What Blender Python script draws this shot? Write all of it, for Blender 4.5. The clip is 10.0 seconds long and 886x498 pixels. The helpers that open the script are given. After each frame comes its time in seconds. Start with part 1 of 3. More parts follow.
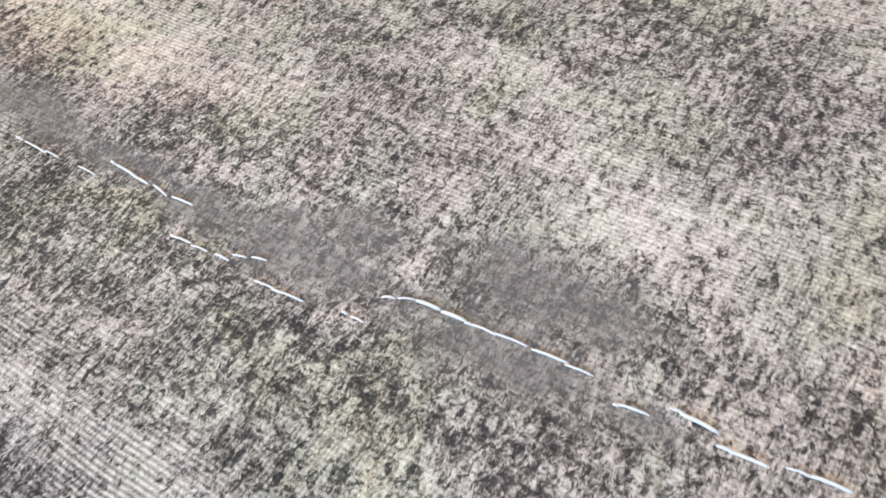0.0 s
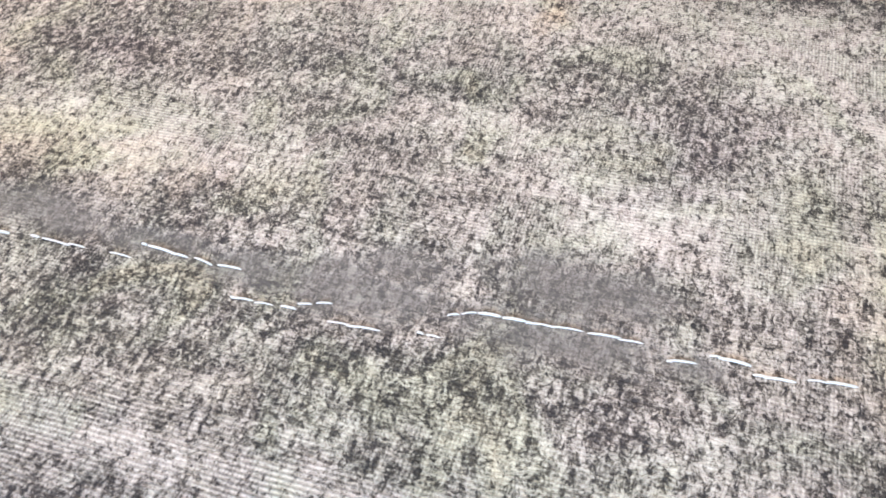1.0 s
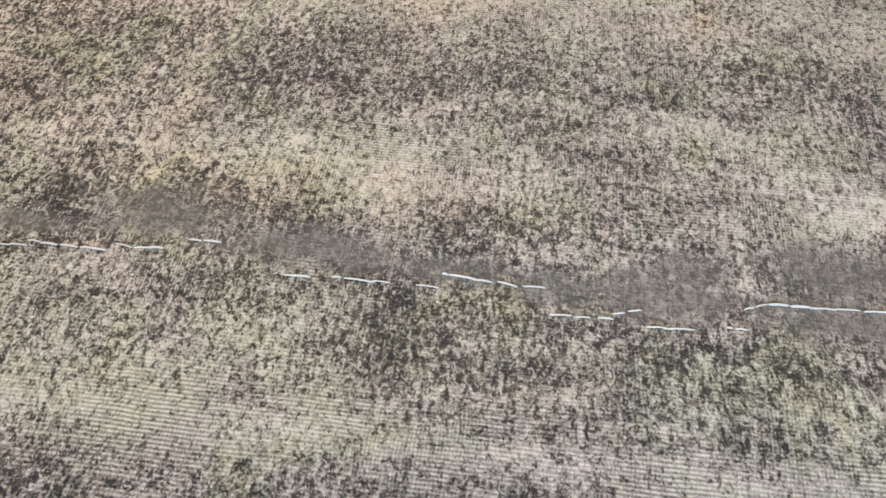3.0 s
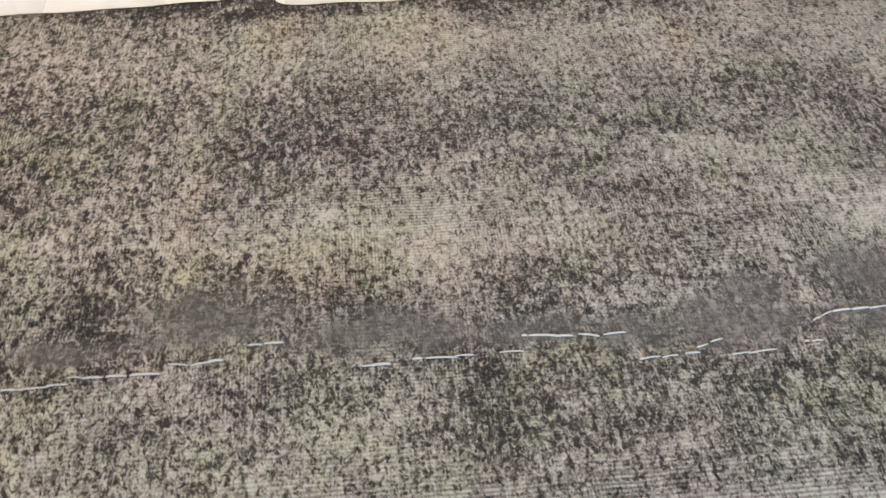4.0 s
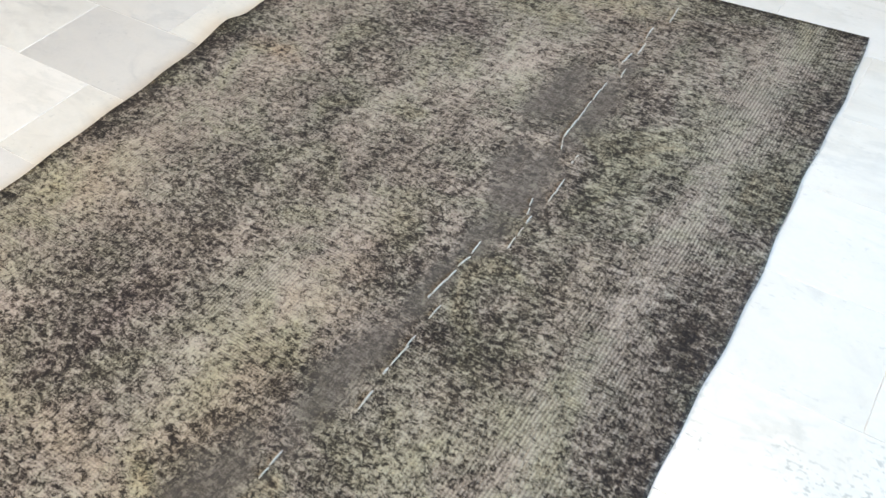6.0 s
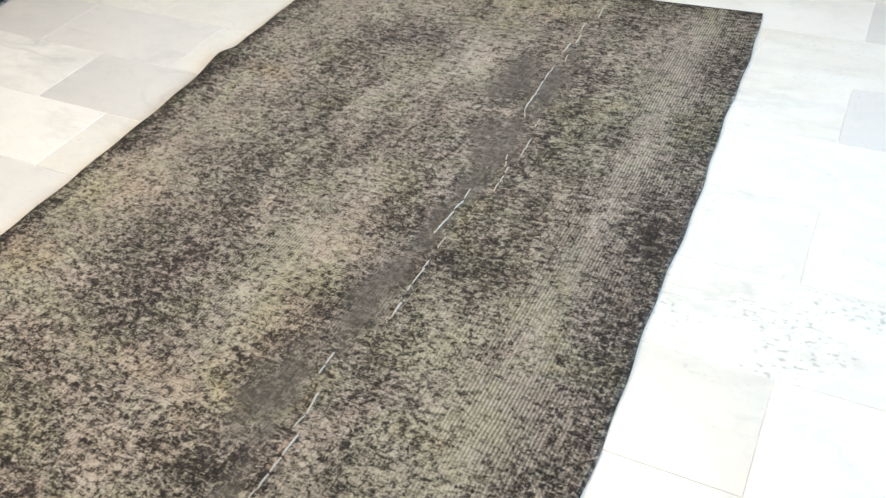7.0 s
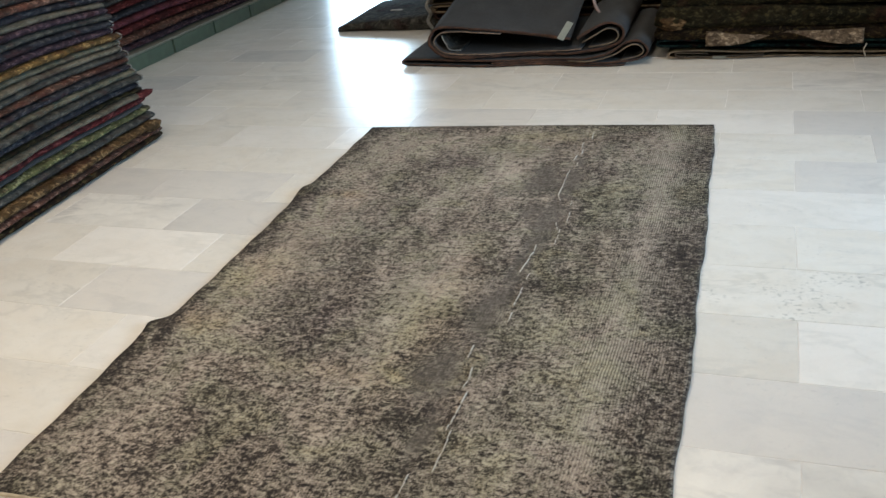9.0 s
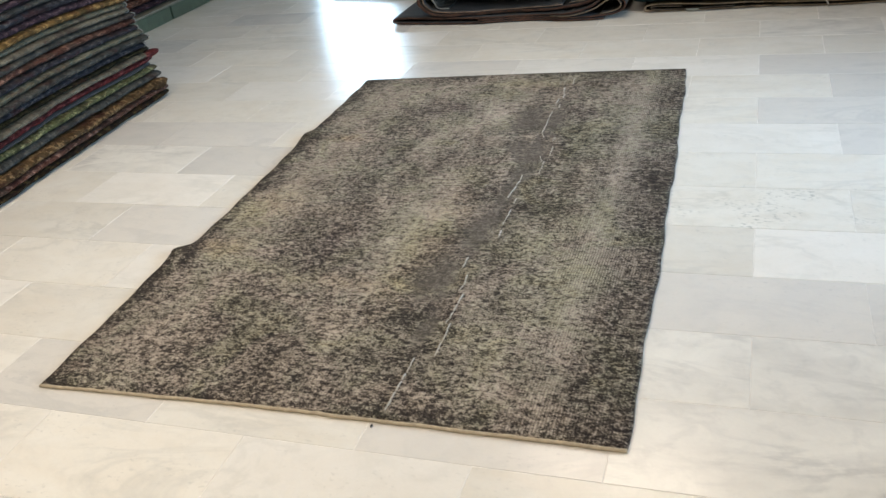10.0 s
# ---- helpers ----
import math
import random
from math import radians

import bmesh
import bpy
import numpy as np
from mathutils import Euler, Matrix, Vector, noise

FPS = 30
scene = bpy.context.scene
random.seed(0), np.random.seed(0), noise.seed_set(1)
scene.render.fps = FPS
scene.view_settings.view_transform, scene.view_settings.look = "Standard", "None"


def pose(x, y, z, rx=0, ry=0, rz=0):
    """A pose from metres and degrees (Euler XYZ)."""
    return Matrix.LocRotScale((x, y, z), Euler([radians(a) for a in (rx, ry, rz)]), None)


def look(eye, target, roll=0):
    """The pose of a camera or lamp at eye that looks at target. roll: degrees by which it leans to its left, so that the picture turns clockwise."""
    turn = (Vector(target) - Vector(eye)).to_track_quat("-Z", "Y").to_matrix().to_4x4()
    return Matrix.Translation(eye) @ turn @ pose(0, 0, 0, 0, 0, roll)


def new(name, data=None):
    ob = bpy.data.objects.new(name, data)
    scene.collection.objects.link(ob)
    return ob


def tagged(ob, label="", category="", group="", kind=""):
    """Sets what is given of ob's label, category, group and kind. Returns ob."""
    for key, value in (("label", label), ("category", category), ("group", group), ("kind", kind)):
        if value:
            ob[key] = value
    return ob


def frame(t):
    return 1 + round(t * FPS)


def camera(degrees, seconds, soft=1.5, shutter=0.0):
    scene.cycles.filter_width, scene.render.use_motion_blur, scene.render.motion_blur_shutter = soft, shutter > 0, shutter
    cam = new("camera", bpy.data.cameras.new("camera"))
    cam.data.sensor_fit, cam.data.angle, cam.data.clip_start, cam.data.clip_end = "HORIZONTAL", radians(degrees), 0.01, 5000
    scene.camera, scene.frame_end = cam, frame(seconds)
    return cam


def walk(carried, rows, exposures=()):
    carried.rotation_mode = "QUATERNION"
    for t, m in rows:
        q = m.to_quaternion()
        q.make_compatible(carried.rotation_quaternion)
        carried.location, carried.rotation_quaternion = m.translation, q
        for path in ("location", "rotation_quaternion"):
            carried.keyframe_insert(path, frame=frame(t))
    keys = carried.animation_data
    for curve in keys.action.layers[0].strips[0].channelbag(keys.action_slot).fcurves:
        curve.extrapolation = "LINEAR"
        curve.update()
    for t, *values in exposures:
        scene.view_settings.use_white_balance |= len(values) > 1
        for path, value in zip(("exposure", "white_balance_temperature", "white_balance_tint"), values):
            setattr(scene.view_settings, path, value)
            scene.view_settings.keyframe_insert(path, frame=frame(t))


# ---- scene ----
cam = camera(53.5, 10.0, shutter=0.2)
PATH = [
    (0, (0.876, 0.99, 0.974), (-0.05, 0.125, -0.573), -12.7),
    (0.5, (1.083, 0.946, 1.048), (-0.034, 0.29, -0.476), -7.0),
    (0.7, (1.138, 0.865, 1.063), (-0.045, 0.295, -0.445), -5.4),
    (1, (1.237, 0.737, 1.117), (-0.038, 0.251, -0.345), -4.4),
    (1.5, (1.284, 0.554, 1.212), (-0.054, 0.178, -0.226), -3.4),
    (1.7, (1.295, 0.476, 1.248), (-0.048, 0.155, -0.199), -2.4),
    (2, (1.327, 0.368, 1.291), (-0.026, 0.123, -0.161), -1.1),
    (2.5, (1.443, 0.147, 1.346), (0.122, -0.066, -0.14), -1.8),
    (2.7, (1.451, 0.076, 1.36), (0.164, -0.121, -0.158), -1.4),
    (3, (1.423, -0.023, 1.365), (0.175, -0.181, -0.19), 0.1),
    (3.2, (1.378, -0.094, 1.369), (0.142, -0.22, -0.198), 0.5),
    (4.3, (1.257, -0.562, 1.409), (0.028, -0.228, -0.132), 3.0),
    (4.5, (1.222, -0.615, 1.406), (0.015, -0.185, -0.129), 2.3),
    (5, (1.115, -0.702, 1.407), (0.031, 0.026, -0.108), 2.9),
    (5.5, (1.074, -0.898, 1.422), (0.19, 0.095, -0.072), 1.6),
    (5.7, (1.076, -0.988, 1.419), (0.252, 0.071, -0.065), -0.2),
    (6.8, (1.25, -1.527, 1.412), (0.499, -0.235, 0.082), -3.7),
    (7, (1.243, -1.63, 1.42), (0.503, -0.308, 0.114), -4.8),
    (7.5, (1.207, -1.882, 1.451), (0.525, -0.437, 0.248), -6.5),
    (7.7, (1.212, -1.961, 1.466), (0.549, -0.467, 0.313), -6.5),
    (8, (1.236, -2.116, 1.466), (0.595, -0.553, 0.395), -6.4),
    (8.5, (1.218, -2.351, 1.452), (0.591, -0.705, 0.503), -5.0),
    (8.7, (1.192, -2.459, 1.443), (0.549, -0.794, 0.541), -5.0),
    (9, (1.122, -2.612, 1.41), (0.455, -0.955, 0.511), -6.6),
    (9.2, (1.108, -2.697, 1.411), (0.43, -1.073, 0.461), -7.6),
    (9.5, (1.129, -2.775, 1.391), (0.416, -1.16, 0.451), -8.2),
    (10, (1.213, -2.956, 1.399), (0.571, -1.317, 0.45), -7.6),
]
walk(cam, [(t, look(eye, target, roll)) for t, eye, target, roll in PATH],
     [(0.0, 0.90, 6010, 18), (0.5, 0.93, 6010, 18), (1.0, 1.13, 6010, 18), (1.2, 1.06, 6030, 16), (1.5, 0.30, 6120, 17), (2.0, -0.18, 6310, 19), (2.5, -0.12, 6360, 19), (3.0, 0.59, 6350, 15), (3.2, 0.59, 6350, 15),
      (4.3, 0.06, 6300, 17), (4.5, 0.0, 6300, 17), (5.0, -0.32, 6280, 15), (5.5, -0.02, 6300, 13), (7.0, 0.26, 6620, 12), (7.5, 0.06, 6780, 12), (8.0, -0.06, 6670, 12), (8.5, -0.06, 6700, 12), (9.0, -0.27, 6800, 12), (9.5, -0.17, 6850, 12), (10.0, -0.15, 6760, 12)])

# ---- light ----
world = bpy.data.worlds.new("world")
scene.world = world
world.use_nodes = True
wn = world.node_tree.nodes
sky = wn.new("ShaderNodeTexSky")
sky.sky_type, sky.sun_disc, sky.sun_elevation, sky.sun_rotation = "NISHITA", False, radians(40), radians(200)
world.node_tree.links.new(sky.outputs[0], wn["Background"].inputs[0])
wn["Background"].inputs[1].default_value = 0.12


def area(name, m, sx, sy, watts, colour):
    lamp = bpy.data.lights.new(name, "AREA")
    lamp.shape, lamp.size, lamp.size_y, lamp.energy, lamp.color = "RECTANGLE", sx, sy, watts, colour
    ob = new(name, lamp)
    ob.matrix_world = m
    return ob


WARM, COOL = (1.0, 0.865, 0.69), (0.80, 0.90, 1.0)
for lx, ly, watts in ((-1.2, -2.4, 58), (-1.0, -0.2, 28), (0.9, -3.4, 52), (0.5, 1.5, 32)):
    area("ceiling_lamp", pose(lx, ly, 2.96), 1.2, 0.3, watts, WARM)
# daylight through the shop's doorway and its side window
area("doorway_daylight", pose(-3.56, 7.42, 1.0, -90, 0, 0), 0.92, 1.95, 76, (0.52, 0.77, 1.0)).data.spread = radians(140)
area("window_daylight", pose(4.42, 0.3, 1.5, 0, 80, 0), 1.4, 1.8, 70, (0.47, 0.73, 1.0)).data.spread = radians(75)


# ---- materials ----
class Net:
    def __init__(self, name):
        self.mat = bpy.data.materials.new(name)
        self.mat.use_nodes = True
        self.t = self.mat.node_tree
        self.bsdf = self.t.nodes["Principled BSDF"]
        self.co = self.t.nodes.new("ShaderNodeTexCoord").outputs["Object"]

    def put(self, sock, value):
        if isinstance(value, bpy.types.NodeSocket):
            self.t.links.new(value, sock)
        elif isinstance(value, tuple) and len(value) == 3 and sock.type == "RGBA":
            sock.default_value = (*value, 1)
        else:
            sock.default_value = value

    def node(self, kind, out=0, props=None, **ins):
        n = self.t.nodes.new(kind)
        for k, v in (props or {}).items():
            if k == "operation":
                n.operation = v
            elif k == "blend_type":
                n.blend_type = v
            elif k == "data_type":
                n.data_type = v
            elif k == "feature":
                n.feature = v
            elif k == "bands_direction":
                n.bands_direction = v
        for k, v in ins.items():
            key = int(k[1:]) if k[0] == "i" and k[1:].isdigit() else k
            self.put(n.inputs[key], v)
        return n.outputs[out]

    def map(self, scale, loc=(0, 0, 0), rot=(0, 0, 0), src=None):
        return self.node("ShaderNodeMapping", i0=src or self.co, i1=loc, i2=rot, i3=scale)

    def noise(self, vec, scale, detail=3.0, rough=0.55, dist=0.0, out=0):
        return self.node("ShaderNodeTexNoise", out, Vector=vec, Scale=scale, Detail=detail, Roughness=rough, Distortion=dist)

    def ramp(self, fac, stops, ease=False):
        n = self.t.nodes.new("ShaderNodeValToRGB")
        self.put(n.inputs[0], fac)
        el = n.color_ramp.elements
        while len(el) < len(stops):
            el.new(0.5)
        for e, (p, c) in zip(el, stops):
            e.position = p
            e.color = (*c, 1) if isinstance(c, tuple) else (c, c, c, 1)
        if ease:
            n.color_ramp.interpolation = "EASE"
        return n.outputs[0]

    def math(self, op, a, b=0.0, c=0.0):
        return self.node("ShaderNodeMath", 0, {"operation": op}, i0=a, i1=b, i2=c)

    def mix(self, fac, a, b, blend="MIX"):
        n = self.t.nodes.new("ShaderNodeMix")
        n.data_type, n.blend_type = "RGBA", blend
        self.put(n.inputs[0], fac)
        self.put(n.inputs[6], a)
        self.put(n.inputs[7], b)
        return n.outputs[2]

    def bump(self, height, strength, dist, over=None):
        more = {"Normal": over} if over is not None else {}
        return self.node("ShaderNodeBump", Height=height, Strength=strength, Distance=dist, **more)

    def done(self, colour, rough, normal=None, spec=0.5, sheen=0.0):
        self.put(self.bsdf.inputs["Base Color"], colour)
        self.put(self.bsdf.inputs["Roughness"], rough)
        self.put(self.bsdf.inputs["Specular IOR Level"], spec)
        if sheen:
            self.put(self.bsdf.inputs["Sheen Weight"], sheen)
        if normal is not None:
            self.put(self.bsdf.inputs["Normal"], normal)
        return self.mat


def plain(name, colour, rough=0.6, vary=0.12, scale=12.0, bump=0.1):
    n = Net(name)
    a = n.noise(n.co, scale, 4)
    b = n.noise(n.co, scale * 9, 3)
    f = n.ramp(a, [(0.3, 1 - vary), (0.7, 1 + vary)])
    g = n.ramp(b, [(0.3, 1 - vary * 0.6), (0.7, 1 + vary * 0.6)])
    col = n.mix(1.0, n.mix(1.0, colour, f, "MULTIPLY"), g, "MULTIPLY")
    return n.done(col, rough, n.bump(b, bump, 0.004))


def marble(name, base, vein, warm, pit=0.66, pitted=0.0, veined=0.28):
    n = Net(name)
    ob = n.t.nodes.new("ShaderNodeObjectInfo")
    shift = n.node("ShaderNodeCombineXYZ", i0=n.math("MULTIPLY", ob.outputs["Random"], 37.0), i1=n.math("MULTIPLY", ob.outputs["Random"], 91.0))
    vec = n.node("ShaderNodeVectorMath", 0, {"operation": "ADD"}, i0=n.co, i1=shift)
    cloud = n.noise(n.map((3.2, 6.0, 1), src=vec), 1.0, 5, 0.6, 0.6)
    ridge = n.math("ABSOLUTE", n.math("SUBTRACT", n.noise(n.map((1.6, 4.2, 1), (2.0, 7.0, 0), src=vec), 1.0, 6, 0.6, 0.8), 0.5))
    v = n.ramp(ridge, [(0.0, 1.0), (0.045, 0.0)])
    v = n.math("MULTIPLY", v, n.ramp(n.noise(n.map((2, 3, 1), (5, 5, 0), src=vec), 1.0, 2), [(0.42, 0.0), (0.62, 1.0)]))
    grain = n.noise(vec, 120.0, 2)
    mottle = n.noise(n.map((1, 1.3, 1), (3, 8, 0), src=vec), 13.0, 5, 0.65, 0.6)
    col = n.mix(n.ramp(cloud, [(0.32, 0.0), (0.68, 1.0)]), base, warm)
    col = n.mix(n.math("MULTIPLY", v, veined), col, vein)
    col = n.mix(n.math("MULTIPLY", n.ramp(mottle, [(0.48, 0.0), (0.74, 1.0)]), veined * 0.62), col, vein)
    if pitted:
        pits = n.noise(n.map((52, 95, 1), src=vec), 1.0, 3)
        where = n.ramp(n.noise(n.map((5, 7, 1), (1, 4, 0), src=vec), 1.0, 2), [(0.46, 0.0), (0.60, 1.0)])
        col = n.mix(n.math("MULTIPLY", n.ramp(pits, [(pit, 0.0), (pit + 0.06, 1.0)]), n.math("MULTIPLY", where, pitted)), col, vein)
    tone = n.math("ADD", 0.92, n.math("MULTIPLY", ob.outputs["Random"], 0.10))
    tone = n.math("MULTIPLY", tone, n.math("MULTIPLY_ADD", grain, 0.06, 0.97))
    col = n.mix(1.0, col, n.node("ShaderNodeCombineXYZ", i0=tone, i1=tone, i2=tone), "MULTIPLY")
    rough = n.ramp(n.noise(vec, 7.0, 3), [(0.3, 0.19), (0.7, 0.27)])
    return n.done(col, rough, n.bump(n.noise(vec, 9.0, 1), 0.03, 0.003), 0.5)


M_WHITE = marble("marble_white", (0.74, 0.73, 0.69), (0.42, 0.43, 0.43), (0.70, 0.67, 0.61), 0.60, 0.35)
M_BRIGHT = marble("marble_bright", (0.79, 0.78, 0.75), (0.50, 0.51, 0.49), (0.75, 0.73, 0.69), 0.61, 0.35)
M_GREY = marble("marble_grey", (0.63, 0.62, 0.60), (0.42, 0.43, 0.44), (0.675, 0.655, 0.62), 0.60, 0.3)
M_PITTED = marble("marble_pitted", (0.74, 0.73, 0.69), (0.24, 0.26, 0.25), (0.70, 0.67, 0.61), 0.56, 0.5)
M_CLOUDED = marble("marble_clouded", (0.77, 0.76, 0.72), (0.30, 0.31, 0.33), (0.66, 0.65, 0.62), veined=0.38)
M_GROUT = plain("grout", (0.74, 0.73, 0.70), 0.7)
M_WALL = plain("wall_paint", (0.66, 0.64, 0.60), 0.7, 0.05, 3.0)
M_CEIL = plain("ceiling_paint", (0.74, 0.73, 0.71), 0.8, 0.04, 3.0)
M_DARKJOINT = plain("dark_joint", (0.02, 0.02, 0.018), 0.8)
M_GREEN = plain("green_tile", (0.062, 0.095, 0.070), 0.3, 0.15, 20.0)
M_STONE = plain("plinth_stone", (0.20, 0.20, 0.165), 0.5, 0.12, 10.0)
M_THREAD = plain("cream_thread", (0.41, 0.38, 0.33), 0.9, 0.1, 200.0)
M_SELV = plain("selvage_cotton", (0.40, 0.345, 0.255), 0.9, 0.18, 60.0, 0.4)
M_TANEDGE = plain("tan_edge", (0.14, 0.105, 0.070), 0.9, 0.6, 14.0, 0.5)
M_EDGE = plain("cut_edge", (0.060, 0.046, 0.034), 0.9, 0.25, 40.0, 0.4)
M_TAG = plain("label_card", (0.20, 0.21, 0.18), 0.7)
M_BOUND = plain("overcast_wool", (0.20, 0.20, 0.19), 0.9, 0.4, 90.0, 0.5)
M_REDEDGE = plain("red_brown_edge", (0.050, 0.022, 0.013), 0.9, 0.7, 16.0, 0.5)
M_PALEEDGE = plain("pale_edge", (0.15, 0.105, 0.075), 0.9, 0.7, 9.0, 0.5)
M_PINK = plain("faded_pink_selvage", (0.30, 0.20, 0.17), 0.9, 0.3, 40.0)


def worn_rug():
    n = Net("worn_overdyed_pile")
    sep = n.t.nodes.new("ShaderNodeSeparateXYZ")
    n.put(sep.inputs[0], n.co)
    px, py = sep.outputs[0], sep.outputs[1]

    def blob(cx, cy, rx, ry, wob, a=0.26, b=0.68):
        d = n.node("ShaderNodeVectorMath", 1, {"operation": "LENGTH"}, i0=n.map((1 / rx, 1 / ry, 0), (-cx / rx, -cy / ry, 0)))
        return n.ramp(n.math("MULTIPLY", n.math("ADD", d, wob), 0.5), [(a, 1.0), (b, 0.0)])

    # tufts, clumps of tufts, and hand-sized areas of more or less pile
    tuft = n.noise(n.map((70, 80, 1)), 1.0, 4, 0.66, 1.1)
    clump = n.noise(n.map((19, 24, 1), (3.1, 1.7, 0)), 1.0, 4, 0.62, 0.8)
    area1 = n.noise(n.map((1.0, 1.0, 1), (5.3, 0.4, 0)), 3.4, 4, 0.6, 0.7)
    area2 = n.noise(n.map((2.0, 1.0, 1), (1.3, 8.4, 0)), 6.5, 3, 0.6, 0.5)
    lanes = n.noise(n.map((9.0, 0.9, 1)), 1.0, 3, 0.6)
    fine = n.noise(n.map((210, 230, 1)), 1.0, 2, 0.6)
    dash = n.noise(n.map((62, 88, 1), (8.2, 6.1, 0)), 1.0, 3, 0.6, 1.2)
    fleck = n.noise(n.map((120, 150, 1), (2.2, 3.1, 0)), 1.0, 3, 0.65, 0.5)
    coarse = n.noise(n.map((34, 46, 1), (6.6, 2.9, 0)), 1.0, 4, 0.74, 1.2)
    row = n.noise(n.map((16, 92, 1), (1.1, 5.2, 0)), 1.0, 3, 0.65, 0.4)
    col_run = n.noise(n.map((80, 5, 1), (3.9, 1.2, 0)), 1.0, 3, 0.6)
    v = n.math("MULTIPLY", n.math("SUBTRACT", tuft, 0.46), 1.08)
    v = n.math("MULTIPLY_ADD", n.math("SUBTRACT", coarse, 0.5), 0.95, v)
    v = n.math("MULTIPLY_ADD", n.math("SUBTRACT", row, 0.5), 0.48, v)
    v = n.math("MULTIPLY_ADD", n.math("SUBTRACT", col_run, 0.5), 0.20, v)
    thin = n.math("ADD", dash, n.math("MULTIPLY", n.math("SUBTRACT", clump, 0.5), 0.45))
    v = n.math("MULTIPLY_ADD", n.ramp(thin, [(0.54, 0.0), (0.66, 1.0)]), -0.24, v)
    v = n.math("MULTIPLY_ADD", n.ramp(fleck, [(0.52, 0.0), (0.68, 1.0)]), 0.09, v)
    v = n.math("MULTIPLY", v, n.ramp(n.math("MULTIPLY_ADD", n.math("SUBTRACT", area1, 0.5), 0.5, n.math("MULTIPLY", n.math("ADD", py, 1.43), 0.37)), [(0.0, 1.35), (0.25, 1.15), (0.5, 1.0)]))
    v = n.math("MULTIPLY_ADD", n.math("SUBTRACT", clump, 0.5), 0.36, v)
    v = n.math("MULTIPLY_ADD", n.math("SUBTRACT", area1, 0.5), 0.40, v)
    v = n.math("MULTIPLY_ADD", n.math("SUBTRACT", area2, 0.5), 0.26, v)
    v = n.math("MULTIPLY_ADD", n.math("SUBTRACT", lanes, 0.5), 0.16, v)
    v = n.math("MULTIPLY_ADD", n.math("SUBTRACT", fine, 0.5), 0.34, v)
    # lengthwise lanes of more or less pile, left from the old design's borders and field
    lane_x = n.math("MULTIPLY_ADD", n.math("SUBTRACT", area2, 0.5), 0.20, n.math("MULTIPLY_ADD", n.math("SUBTRACT", clump, 0.5), 0.10, px))
    lane = n.ramp(n.math("MULTIPLY", n.math("ADD", lane_x, 0.72), 0.5814), [
        (0.0, 0.30), (0.035, 0.36), (0.07, 0.50), (0.10, 0.56), (0.17, 0.56), (0.25, 0.43), (0.34, 0.42), (0.42, 0.50), (0.475, 0.56), (0.535, 0.49), (0.60, 0.40),
        (0.65, 0.44), (0.72, 0.44), (0.78, 0.51), (0.83, 0.58), (0.86, 0.62), (0.90, 0.48), (0.95, 0.38), (1.0, 0.30)])
    v = n.math("MULTIPLY_ADD", n.math("SUBTRACT", lane, 0.5), 0.66, v)
    ends = n.math("MINIMUM", n.math("MULTIPLY", n.math("SUBTRACT", 1.28, py), 1.6), n.math("MULTIPLY", n.math("ADD", py, 1.43), 0.75))
    ends = n.math("MULTIPLY_ADD", n.math("SUBTRACT", clump, 0.5), 0.06, ends)
    v = n.math("MULTIPLY_ADD", n.ramp(ends, [(0.01, 1.0), (0.035, 0.6), (0.09, 0.25), (0.20, 0.0)]), -0.13, v)
    rim_r = n.math("SUBTRACT", 0.972, px)
    rim_l = n.math("MULTIPLY_ADD", py, 0.0267, n.math("ADD", px, 0.690))
    rim_l = n.math("MULTIPLY_ADD", n.math("SUBTRACT", clump, 0.5), 0.05, rim_l)
    v = n.math("MULTIPLY_ADD", n.ramp(rim_l, [(0.0, 1.0), (0.045, 0.7), (0.075, 0.0)]), -0.09, v)
    rim_w = n.math("MULTIPLY_ADD", n.math("SUBTRACT", clump, 0.5), 0.07, rim_r)
    v = n.math("MULTIPLY_ADD", n.ramp(rim_w, [(0.0, 1.0), (0.08, 0.6), (0.14, 0.0)]), -0.045, v)
    guard = n.ramp(n.math("ABSOLUTE", n.math("SUBTRACT", n.math("MULTIPLY_ADD", n.math("SUBTRACT", area2, 0.5), 0.05, rim_w), 0.205)), [(0.020, 1.0), (0.055, 0.0)])
    v = n.math("MULTIPLY_ADD", guard, 0.065, v)
    wob = n.math("MULTIPLY", n.math("SUBTRACT", n.noise(n.co, 16.0, 5, 0.65), 0.5), 2.4)
